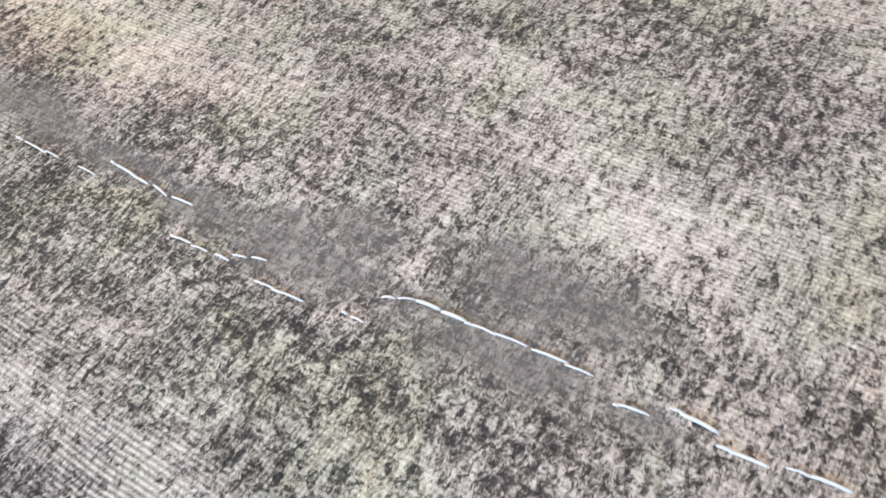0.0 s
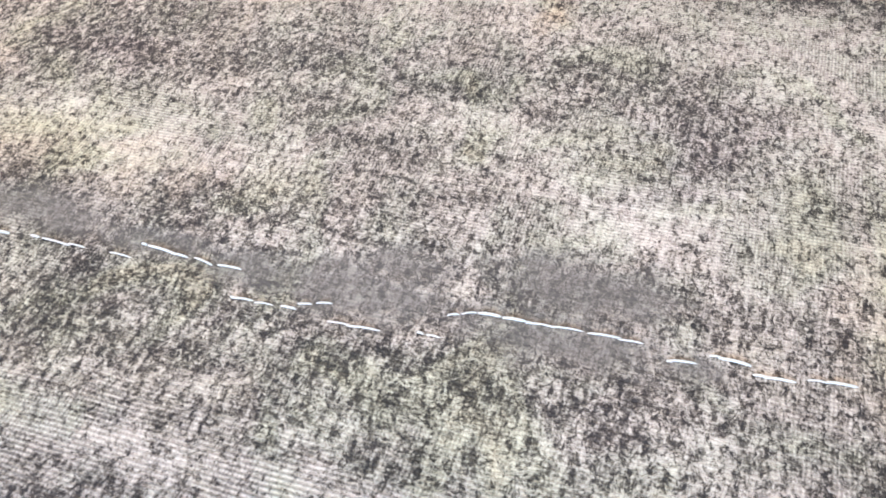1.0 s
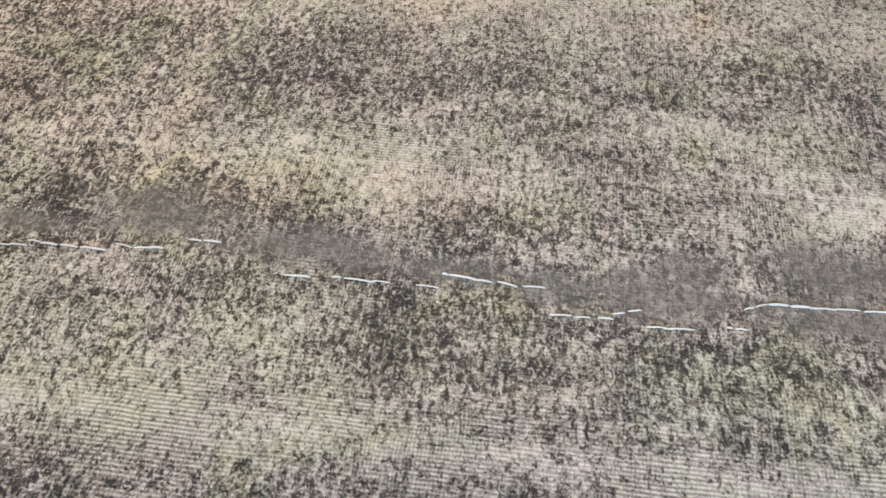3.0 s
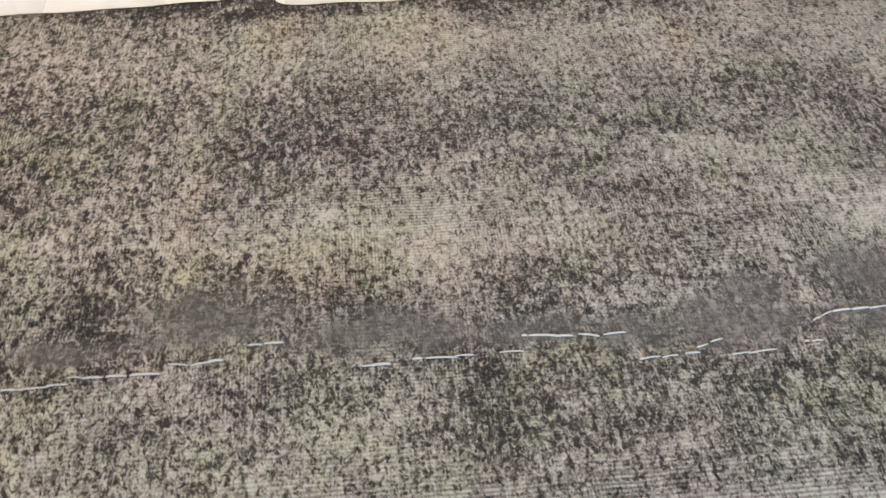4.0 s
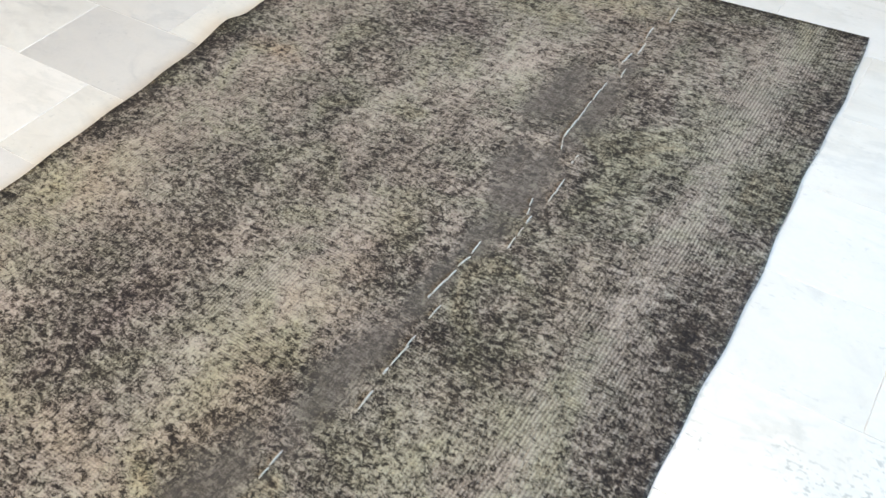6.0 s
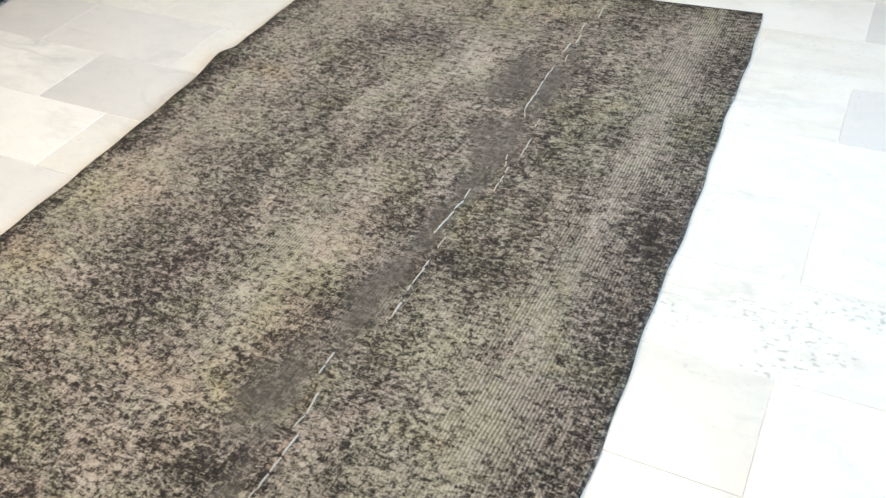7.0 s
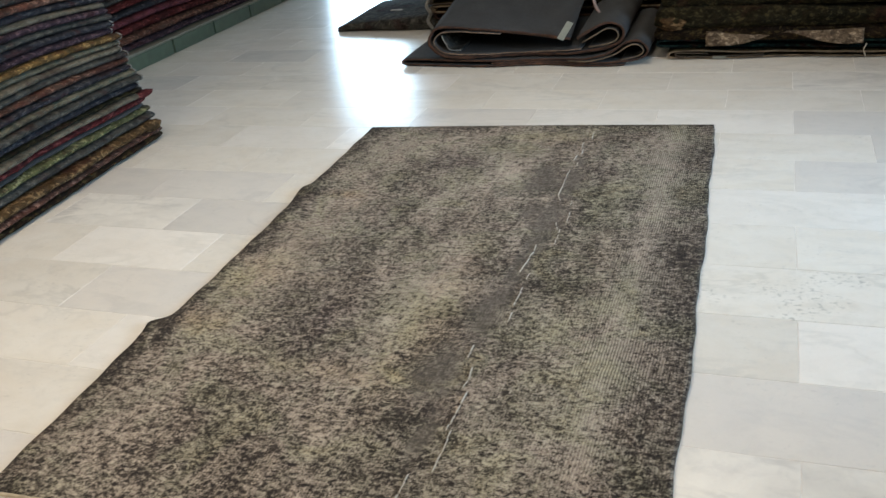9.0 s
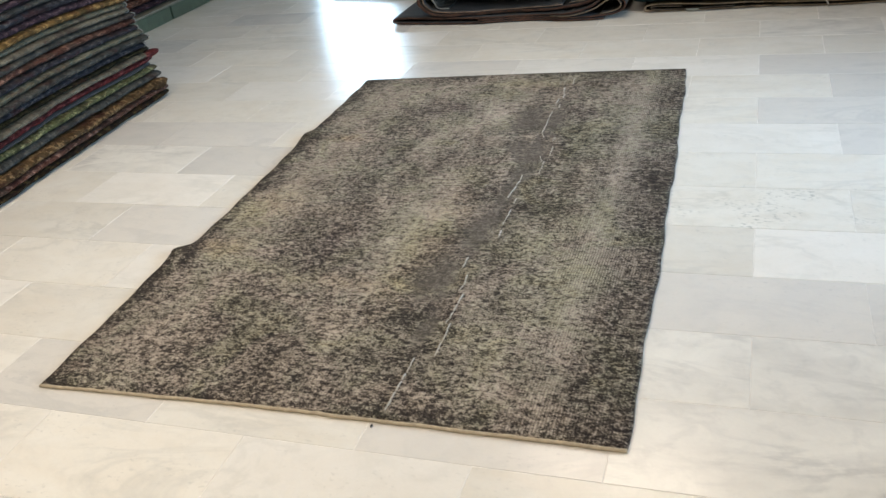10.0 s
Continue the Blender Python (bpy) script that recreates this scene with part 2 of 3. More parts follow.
    for cx, cy, rx, ry, gain in ((0.88, 0.02, 0.07, 0.12, -0.10), (0.0, -0.815, 0.24, 0.035, 0.16), (0.05, -0.95, 0.28, 0.07, -0.09), (0.25, 1.10, 0.18, 0.08, 0.10),
                                 (-0.25, 0.45, 0.20, 0.16, -0.05), (0.10, -0.35, 0.12, 0.30, 0.07), (-0.50, -1.0, 0.24, 0.22, -0.12), (0.60, 0.05, 0.12, 0.30, -0.05), (0.55, 0.65, 0.12, 0.25, -0.07),
                                 (-0.3, -1.25, 0.4, 0.14, -0.05), (0.22, -0.05, 0.06, 0.16, -0.07), (-0.52, -0.28, 0.10, 0.20, 0.07), (0.17, 0.72, 0.14, 0.22, 0.07), (0.80, -0.55, 0.10, 0.35, 0.05), (0.30, -0.98, 0.05, 0.05, -0.13),
                                 (0.75, 0.35, 0.09, 0.16, 0.04), (-0.10, 0.76, 0.16, 0.10, -0.06), (0.30, -0.85, 0.16, 0.22, -0.08), (-0.10, -0.66, 0.22, 0.10, -0.09),
                                 (0.58, -0.20, 0.14, 0.25, -0.12), (0.67, 0.15, 0.12, 0.22, -0.09), (-0.32, 0.95, 0.25, 0.22, 0.10), (0.12, 0.85, 0.14, 0.24, 0.08), (-0.20, -0.28, 0.22, 0.28, -0.07)):
        v = n.math("MULTIPLY_ADD", blob(cx, cy, rx, ry, wob, 0.1, 0.7), gain * 0.62, v)
    # a pale worn line along the field and a pale rib across it by the mended patch
    line_x = n.math("ABSOLUTE", n.math("SUBTRACT", n.math("MULTIPLY_ADD", py, 0.018, n.math("MULTIPLY_ADD", n.math("SUBTRACT", area1, 0.5), 0.02, px)), 0.106))
    worn = n.math("MULTIPLY", n.ramp(line_x, [(0.003, 1.0), (0.008, 0.0)]), n.ramp(n.noise(n.map((1, 6, 1), (3, 2, 1)), 1.0, 3), [(0.40, 0.0), (0.56, 1.0)]))
    rib_y = n.math("ABSOLUTE", n.math("SUBTRACT", n.math("MULTIPLY_ADD", n.math("SUBTRACT", clump, 0.5), 0.016, py), 0.428))
    cross = n.math("MULTIPLY", n.ramp(rib_y, [(0.008, 1.0), (0.020, 0.0)]), blob(0.18, 0.428, 0.30, 0.5, wob, 0.3, 0.6))
    v = n.math("MULTIPLY_ADD", worn, 0.12, v)
    v = n.math("MULTIPLY_ADD", n.math("MULTIPLY", cross, n.ramp(coarse, [(0.40, 0.1), (0.58, 1.0)])), 0.10, v)
    # dark curls of loose pile beside the seam
    for cx, cy, rx, ry in ((0.475, 0.190, 0.020, 0.012), (0.500, 0.215, 0.022, 0.020), (0.415, 0.082, 0.018, 0.014), (0.430, 0.112, 0.014, 0.020), (0.505, 0.140, 0.016, 0.022)):
        d = n.node("ShaderNodeVectorMath", 1, {"operation": "LENGTH"}, i0=n.map((1 / rx, 1 / ry, 0), (-cx / rx, -cy / ry, 0)))
        loop = n.ramp(n.math("ABSOLUTE", n.math("SUBTRACT", n.math("MULTIPLY_ADD", n.math("SUBTRACT", clump, 0.5), 1.6, d), 1.0)), [(0.12, 1.0), (0.34, 0.0)])
        v = n.math("MULTIPLY_ADD", loop, -0.15, v)
    tone = n.ramp(n.math("ADD", v, 0.5), [(0.20, (0.019, 0.017, 0.016)), (0.35, (0.044, 0.038, 0.031)), (0.47, (0.112, 0.101, 0.082)), (0.58, (0.202, 0.182, 0.151)), (0.82, (0.315, 0.291, 0.238))])
    tint = n.ramp(n.noise(n.map((1, 1, 1), (2.2, 9.1, 0)), 4.2, 4, 0.6, 1.0), [(0.30, (1.04, 0.985, 0.97)), (0.42, (1.05, 0.985, 1.01)), (0.53, (1.0, 0.99, 0.98)), (0.62, (0.995, 1.008, 0.93)), (0.72, (1.05, 1.0, 0.87)), (1.0, (1.05, 1.0, 0.87))])
    col = n.mix(1.0, tone, tint, "MULTIPLY")
    for cx, cy, rx, ry, hue in ((0.20, -0.55, 0.09, 0.36, (1.07, 1.0, 0.76)), (-0.53, -0.28, 0.11, 0.16, (1.06, 1.0, 0.78)), (0.25, 1.10, 0.18, 0.08, (1.09, 0.99, 0.82)), (0.03, -0.80, 0.20, 0.05, (1.07, 0.99, 0.86)),
                                (-0.50, 0.395, 0.08, 0.035, (1.22, 0.98, 0.66)), (-0.56, -0.62, 0.10, 0.06, (1.20, 0.98, 0.68)), (-0.08, 0.76, 0.20, 0.14, (0.99, 0.97, 1.08)), (-0.22, 0.10, 0.12, 0.40, (0.95, 1.0, 1.03)),
                                (0.62, -0.30, 0.14, 0.40, (1.02, 1.02, 0.90)), (-0.20, -0.55, 0.14, 0.14, (1.02, 0.96, 1.08)), (0.20, -0.02, 0.08, 0.18, (1.06, 0.98, 0.95)), (0.60, 0.35, 0.12, 0.30, (0.99, 1.02, 0.96))):
        col = n.mix(n.math("MULTIPLY", blob(cx, cy, rx, ry, wob, 0.1, 0.75), 0.40), col, n.mix(1.0, col, hue, "MULTIPLY"))
    # weave: warp ribs along the rug, weft across
    wx = n.math("MULTIPLY_ADD", n.noise(n.co, 5.0, 2), 0.012, px)
    wy = n.math("MULTIPLY_ADD", n.noise(n.map((1, 1, 1), (4, 4, 0)), 5.0, 2), 0.012, py)
    rib = n.math("MULTIPLY_ADD", n.math("SINE", n.math("MULTIPLY", wx, 760.0)), 0.5, 0.5)
    weft = n.math("MULTIPLY_ADD", n.math("SINE", n.math("MULTIPLY", wy, 950.0)), 0.5, 0.5)
    bare = n.ramp(n.noise(n.map((1.5, 0.8, 1), (0.4, 0.2, 0)), 3.2, 4, 0.6), [(0.44, 0.04), (0.66, 0.62)])
    strip = n.ramp(rim_r, [(0.02, 0.55), (0.16, 1.0), (0.27, 0.9), (0.36, 0.0)])
    bare = n.math("MAXIMUM", bare, n.math("MULTIPLY", strip, n.ramp(area1, [(0.38, 0.35), (0.58, 1.0)])))
    woof = n.ramp(n.noise(n.map((1, 1, 1), (7.4, 3.2, 0)), 4.2, 3, 0.6), [(0.48, 0.0), (0.62, 0.8)])
    shade = n.math("SUBTRACT", 1.24, n.math("MULTIPLY", n.math("MULTIPLY", rib, bare), 0.74))
    shade = n.math("MULTIPLY", shade, n.math("SUBTRACT", 1.05, n.math("MULTIPLY", n.math("MULTIPLY", weft, woof), 0.4)))
    col = n.mix(1.0, col, n.node("ShaderNodeCombineXYZ", i0=shade, i1=shade, i2=shade), "MULTIPLY")
    # threadbare grey patches along the mended seam
    patch = None
    for cx, cy, rx, ry in ((0.405, 0.60, 0.055, 0.17), (0.30, 0.62, 0.07, 0.15), (0.40, 0.24, 0.060, 0.17), (0.33, 0.33, 0.05, 0.08), (0.315, -0.75, 0.075, 0.14), (0.365, -0.40, 0.050, 0.20),
                           (0.41, 0.80, 0.03, 0.06), (0.37, -1.02, 0.025, 0.10), (0.385, -0.13, 0.035, 0.13), (0.40, 0.05, 0.04, 0.08)):
        p = blob(cx, cy, rx, ry, wob)
        patch = p if patch is None else n.math("MAXIMUM", patch, p)
    bare_col = n.ramp(n.noise(n.map((190, 60, 1)), 1.0, 4, 0.7), [(0.3, (0.058, 0.051, 0.045)), (0.7, (0.122, 0.109, 0.096))])
    col = n.mix(n.math("MULTIPLY", patch, 0.66), col, bare_col)
    height = n.math("ADD", n.math("MULTIPLY", tuft, 0.9), n.math("ADD", n.math("MULTIPLY", rib, 0.16), n.math("MULTIPLY", fine, 0.35)))
    height = n.math("MULTIPLY", height, n.math("SUBTRACT", 1.0, n.math("MULTIPLY", patch, 0.75)))
    return n.done(col, 0.95, n.bump(height, 0.5, 0.006), 0.15)


M_RUG = worn_rug()


def rug_cloth(name, a, b, c, scale=9.0, flash=0.55, gain=1.3):
    a, b, c = (tuple(gain * q for q in t) for t in (a, b, c))
    n = Net(name)
    ob = n.t.nodes.new("ShaderNodeObjectInfo")
    shift = n.node("ShaderNodeCombineXYZ", i0=n.math("MULTIPLY", ob.outputs["Random"], 17.0), i1=n.math("MULTIPLY", ob.outputs["Random"], 53.0))
    vec = n.node("ShaderNodeVectorMath", 0, {"operation": "ADD"}, i0=n.co, i1=shift)
    big = n.noise(vec, scale, 4, 0.65, 0.6)
    blot = n.noise(n.map((1, 1.0, 1.6), src=vec), 32.0, 4, 0.7, 0.3)
    dark = n.noise(n.map((1, 1.3, 1.3), (4, 1, 2), src=vec), 17.0, 3, 0.6, 0.5)
    fine = n.noise(vec, 190.0, 3)
    col = n.ramp(big, [(0.40, a), (0.58, b)])
    col = n.mix(n.ramp(blot, [(0.52, 0.0), (0.60, 1.0)]), col, tuple(min(0.6, 2.1 * q) for q in c))
    red = n.noise(n.map((1, 0.8, 1.2), (9, 3, 6), src=vec), 6.5, 4, 0.65, 0.5)
    col = n.mix(n.ramp(red, [(0.54, 0.0), (0.62, flash)]), col, (0.034, 0.010, 0.009))
    col = n.mix(n.ramp(dark, [(0.50, 0.0), (0.62, 0.6)]), col, tuple(0.22 * q for q in a))
    g = n.ramp(fine, [(0.3, 0.5), (0.7, 1.5)])
    col = n.mix(1.0, col, g, "MULTIPLY")
    return n.done(col, 0.95, n.bump(n.noise(n.map((5, 14, 9), (1, 2, 3), src=vec), 1.0, 3, 0.55, 0.8), 0.8, 0.02, n.bump(n.math("ADD", fine, n.math("MULTIPLY", blot, 2.0)), 0.7, 0.004)), 0.06)


CLOTH = {
    "navy": rug_cloth("cloth_navy", (0.0140, 0.0148, 0.0195), (0.0190, 0.0195, 0.0240), (0.0250, 0.0248, 0.0262)),
    "slate": rug_cloth("cloth_slate", (0.0270, 0.0290, 0.0290), (0.0400, 0.0395, 0.0345), (0.0330, 0.0310, 0.0270)),
    "plum": rug_cloth("cloth_plum", (0.0270, 0.0170, 0.0225), (0.0193, 0.0140, 0.0185), (0.0420, 0.0270, 0.0310)),
    "ochre": rug_cloth("cloth_ochre", (0.0862, 0.0503, 0.0189), (0.0469, 0.0326, 0.0160), (0.1120, 0.0707, 0.0294)),
    "beige": rug_cloth("cloth_beige", (0.1091, 0.0955, 0.0712), (0.0712, 0.0626, 0.0495), (0.0378, 0.0373, 0.0303)),
    "sand": rug_cloth("cloth_sand", (0.0703, 0.0660, 0.0468), (0.0937, 0.0845, 0.0611), (0.0260, 0.0308, 0.0260)),
    "rust": rug_cloth("cloth_rust", (0.0596, 0.0250, 0.0180), (0.0415, 0.0266, 0.0205), (0.0776, 0.0435, 0.0331)),
    "olive": rug_cloth("cloth_olive", (0.0175, 0.0140, 0.0070), (0.0110, 0.0105, 0.0065), (0.0200, 0.0170, 0.0085), flash=0.35, gain=1.0),
    "lime": rug_cloth("cloth_lime", (0.0655, 0.0679, 0.0303), (0.0396, 0.0437, 0.0243), (0.0874, 0.0834, 0.0437)),
    "brown": rug_cloth("cloth_brown", (0.0205, 0.0128, 0.0074), (0.0128, 0.0093, 0.0069), (0.0307, 0.0225, 0.0097), flash=0.2, gain=1.0),
    "charcoal": plain("cloth_charcoal", (0.0310, 0.0330, 0.0355), 0.95, 0.22, 7.0, 0.6),
    "crimson": rug_cloth("cloth_crimson", (0.0541, 0.0105, 0.0111), (0.0295, 0.0093, 0.0099), (0.0624, 0.0184, 0.0175)),
    "rose": rug_cloth("cloth_rose", (0.0914, 0.0274, 0.0310), (0.0627, 0.0219, 0.0269), (0.0457, 0.0149, 0.0232)),
    "amber": rug_cloth("cloth_amber", (0.0564, 0.0324, 0.0144), (0.0365, 0.0241, 0.0139), (0.0735, 0.0476, 0.0241)),
    "teal": rug_cloth("cloth_teal", (0.0034, 0.0122, 0.0122), (0.0046, 0.0080, 0.0088), (0.0061, 0.0159, 0.0142), gain=1.0),
    "tan": rug_cloth("cloth_tan", (0.1008, 0.0743, 0.0502), (0.0779, 0.0560, 0.0389), (0.1192, 0.0926, 0.0655)),
}


# ---- building helpers ----
def part(name, bm, material, parent=None, label=""):
    mesh = bpy.data.meshes.new(name)
    bm.to_mesh(mesh)
    bm.free()
    for m in material if isinstance(material, (list, tuple)) else (material,):
        mesh.materials.append(m)
    ob = new(name, mesh)
    if parent is not None:
        ob.parent = parent
    return tagged(ob, label)


def smooth(ob):
    for p in ob.data.polygons:
        p.use_smooth = True
    return ob


def box(x0, x1, y0, y1, z0, z1, bevel=0.0):
    bm = bmesh.new()
    bmesh.ops.create_cube(bm, size=1, matrix=Matrix.Translation(((x0 + x1) / 2, (y0 + y1) / 2, (z0 + z1) / 2)) @ Matrix.Diagonal((x1 - x0, y1 - y0, z1 - z0, 1)))
    if bevel:
        bmesh.ops.bevel(bm, geom=bm.edges[:], offset=bevel, segments=2, affect="EDGES", profile=0.6)
    return bm


def spline(points, per=8):
    """A smooth open line through the points (Catmull-Rom)."""
    p = [Vector(q) for q in points]
    p = [2 * p[0] - p[1]] + p + [2 * p[-1] - p[-2]]
    out = []
    for i in range(1, len(p) - 2):
        for k in range(per):
            t = k / per
            a, b, c, d = p[i - 1], p[i], p[i + 1], p[i + 2]
            out.append(0.5 * (2 * b + (c - a) * t + (2 * a - 5 * b + 4 * c - d) * t * t + (3 * b - a - 3 * c + d) * t ** 3))
    return out + [p[-2]]


def sheet(points, y0, y1, thick, rise=None, steps=14, skew=0.0, seed=0, per=8):
    """A thick cloth whose profile in x and z is the given line, running from y0 to y1; the cut ends carry the second material."""
    line = spline(points, per)
    n = len(line)
    sides = []
    for i, p in enumerate(line):
        d = line[min(i + 1, n - 1)] - line[max(i - 1, 0)]
        fat = 1 + 0.45 * noise.noise((p.x * 9, seed + 0.5, p.y * 9)) + 0.25 * noise.noise((p.x * 31, seed, p.y * 31))
        nrm = Vector((-d.y, d.x)).normalized() * thick / 2 * fat
        sides.append((p + nrm, p - nrm))
    bm = bmesh.new()
    rows = []
    for j in range(steps + 1):
        f = j / steps
        y = y0 + (y1 - y0) * f
        ring = []
        order = [(i, 0) for i in range(n)] + [(i, 1) for i in reversed(range(n))]
        for i, s in order:
            q = sides[i][s]
            up = rise(i / (n - 1), f) if rise else 0.0
            w = noise.noise((line[i].x * 3 + seed, y * 2.5, line[i].y * 6)) * 0.018 + noise.noise((line[i].x * 11 + seed, y * 7, line[i].y * 14)) * 0.006
            wy = noise.noise((line[i].x * 2.2 + seed, 7.7, line[i].y * 4)) * 0.06 * (1 - f)
            ring.append(bm.verts.new((q.x + skew * f + w, y + wy, max(0.003, q.y + up + w * 0.5))))
        rows.append(ring)
    m = len(rows[0])
    for a, b in zip(rows, rows[1:]):
        for i in range(m):
            bm.faces.new((a[i], a[(i + 1) % m], b[(i + 1) % m], b[i]))
    for ring, flip in ((rows[0], True), (rows[-1], False)):
        for i in range(n - 1):
            q = (ring[i], ring[i + 1], ring[m - 2 - i], ring[m - 1 - i])
            face = bm.faces.new(q if not flip else q[::-1])
            face.material_index = 1
    bmesh.ops.recalc_face_normals(bm, faces=bm.faces[:])
    return bm


# ---- the room ----
C, L, X0 = 0.305, 0.5975, 1.25
RX0, RX1, RY0, RY1, RH = -6.6, 4.5, -6.2, 7.5, 3.0

floor = tagged(part("floor", box(RX0 - 0.2, RX1 + 0.2, RY0 - 0.2, RY1 + 0.2, -0.12, -0.0013), M_GROUT), "floor of polished pale marble tiles in running bond", "floor", kind="structure")
tagged(part("ceiling", box(RX0 - 0.2, RX1 + 0.2, RY0 - 0.2, RY1 + 0.2, RH, RH + 0.15), M_CEIL), "plain white painted ceiling", "ceiling", kind="structure")
tagged(part("wall_south", box(RX0 - 0.2, RX1 + 0.2, RY0 - 0.2, RY0, -0.1, RH), M_WALL), "plain off-white painted wall", "wall", kind="structure")
tagged(part("wall_west", box(RX0 - 0.2, RX0, RY0, RY1, -0.1, RH), M_WALL), "plain off-white painted wall", "wall", kind="structure")


def wall_with_hole(name, a0, a1, h0, h1, z0, z1, along):
    bm = bmesh.new()
    for u0, u1, v0, v1 in ((a0, h0, -0.1, RH), (h1, a1, -0.1, RH), (h0, h1, -0.1, z0), (h0, h1, z1, RH)):
        if u1 - u0 < 1e-3 or v1 - v0 < 1e-3:
            continue
        b = box(u0, u1, RY1, RY1 + 0.2, v0, v1) if along == "x" else box(RX1, RX1 + 0.2, u0, u1, v0, v1)
        me = bpy.data.meshes.new("piece")
        b.to_mesh(me)
        b.free()
        bm.from_mesh(me)
        bpy.data.meshes.remove(me)
    return tagged(part(name, bm, M_WALL), "plain off-white painted wall with an opening", "wall", kind="structure")


wall_with_hole("wall_north", RX0 - 0.2, RX1 + 0.2, -4.05, -3.06, -0.1, 2.05, "x")
wall_with_hole("wall_east", RY0, RY1, -1.1, 1.7, 0.8, 2.4, "y")

# ---- the worn rug ----
def rug_edge(u, v):
    """Place on the floor of the rug's point, u across (0 left, 1 right), v along (0 near, 1 far)."""
    y_near = -1.437 + 0.021 * min(1, u * 2.5)
    y_far = 1.197 + 0.101 * u + 0.008 * math.sin(math.pi * u)
    y = y_near + (y_far - y_near) * v
    # the left edge swells outward towards two ripples and falls back behind each
    left = -0.682 - 0.0267 * y
    s = min(1.0, max(0.0, (y + 1.445) / 0.785))
    left -= (0.0126 + 0.027 * s ** 1.3 + 0.010 * math.exp(-((y + 0.665) / 0.03) ** 2)) / (1 + math.exp((y + 0.637) / 0.010))
    left -= 0.022 * min(1.0, max(0.0, (y - 0.18) / 0.24)) ** 1.5 / (1 + math.exp((y - 0.452) / 0.012))
    left += 0.002 * math.sin(y * 31) + 0.0015 * math.sin(y * 17 + 1)
    right = 0.988 - 0.066 * v ** 1.75 + 0.004 * math.sin(y * 8) + 0.002 * math.sin(y * 27)
    x = left + (right - left) * u
    ripple = math.exp(-((y - 0.42 + 0.1 * u) / 0.07) ** 2) * 0.009 + math.exp(-((y + 0.69 + 0.1 * u) / 0.08) ** 2) * 0.009
    z = 0.009 + ripple * math.exp(-(u / 0.07) ** 2) + 0.0025 * noise.noise((x * 3, y * 3, 0.3)) * min(1, 8 * min(u, 1 - u, v, 1 - v) + 0.2)
    z += 0.004 * math.exp(-((y - 0.2) / 0.25) ** 2) * math.exp(-((u - 0.02) / 0.04) ** 2)
    return x, y, z


def build_rug():
    nu, nv = 130, 210
    bm = bmesh.new()
    top = [[bm.verts.new(rug_edge(i / nu, j / nv)) for i in range(nu + 1)] for j in range(nv + 1)]
    for j in range(nv):
        for i in range(nu):
            bm.faces.new((top[j][i], top[j][i + 1], top[j + 1][i + 1], top[j + 1][i]))
    ring = [top[0][i] for i in range(nu)] + [top[j][nu] for j in range(nv)] + [top[nv][i] for i in range(nu, 0, -1)] + [top[j][0] for j in range(nv, 0, -1)]
    low = [bm.verts.new((v.co.x, v.co.y, max(0.0005, v.co.z - 0.0085))) for v in ring]
    for i in range(len(ring)):
        k = (i + 1) % len(ring)
        bm.faces.new((ring[k], ring[i], low[i], low[k]))
    return bm


def tube(points, r, seg=6):
    bm = bmesh.new()
    rings = []
    for i, p in enumerate(points):
        d = (Vector(points[min(i + 1, len(points) - 1)]) - Vector(points[max(i - 1, 0)])).normalized()
        side = d.cross(Vector((0, 0, 1))).normalized()
        up = side.cross(d)
        rings.append([bm.verts.new(Vector(p) + r * (math.cos(a) * side + math.sin(a) * up)) for a in (2 * math.pi * k / seg for k in range(seg))])
    for a, b in zip(rings, rings[1:]):
        for k in range(seg):
            bm.faces.new((a[k], a[(k + 1) % seg], b[(k + 1) % seg], b[k]))
    bm.faces.new(rings[0][::-1])
    bm.faces.new(rings[-1])
    return bm


rug = tagged(new("rug"), "worn grey-brown overdyed rug with a white-stitched seam on marble", "rug")
smooth(part("rug_body", build_rug(), M_RUG, rug))
near = []
for i in range(221):
    x, y, z = rug_edge(i / 220, 0)
    near.append((x, y - 0.003 + 0.0035 * noise.noise((x * 9, 2, 0)) + 0.0015 * noise.noise((x * 45, 5, 0)), max(0.005, z - 0.004 + 0.0015 * noise.noise((x * 30, 0, 4)))))
smooth(part("selvage", tube(near, 0.0052, 8), M_SELV, rug, "frayed cream cotton selvage"))
far = [(x, y + 0.002, max(0.005, z - 0.004)) for x, y, z in (rug_edge(i / 90, 1) for i in range(91))]
smooth(part("selvage", tube(far, 0.0045, 8), M_EDGE, rug, "dark bound far edge"))

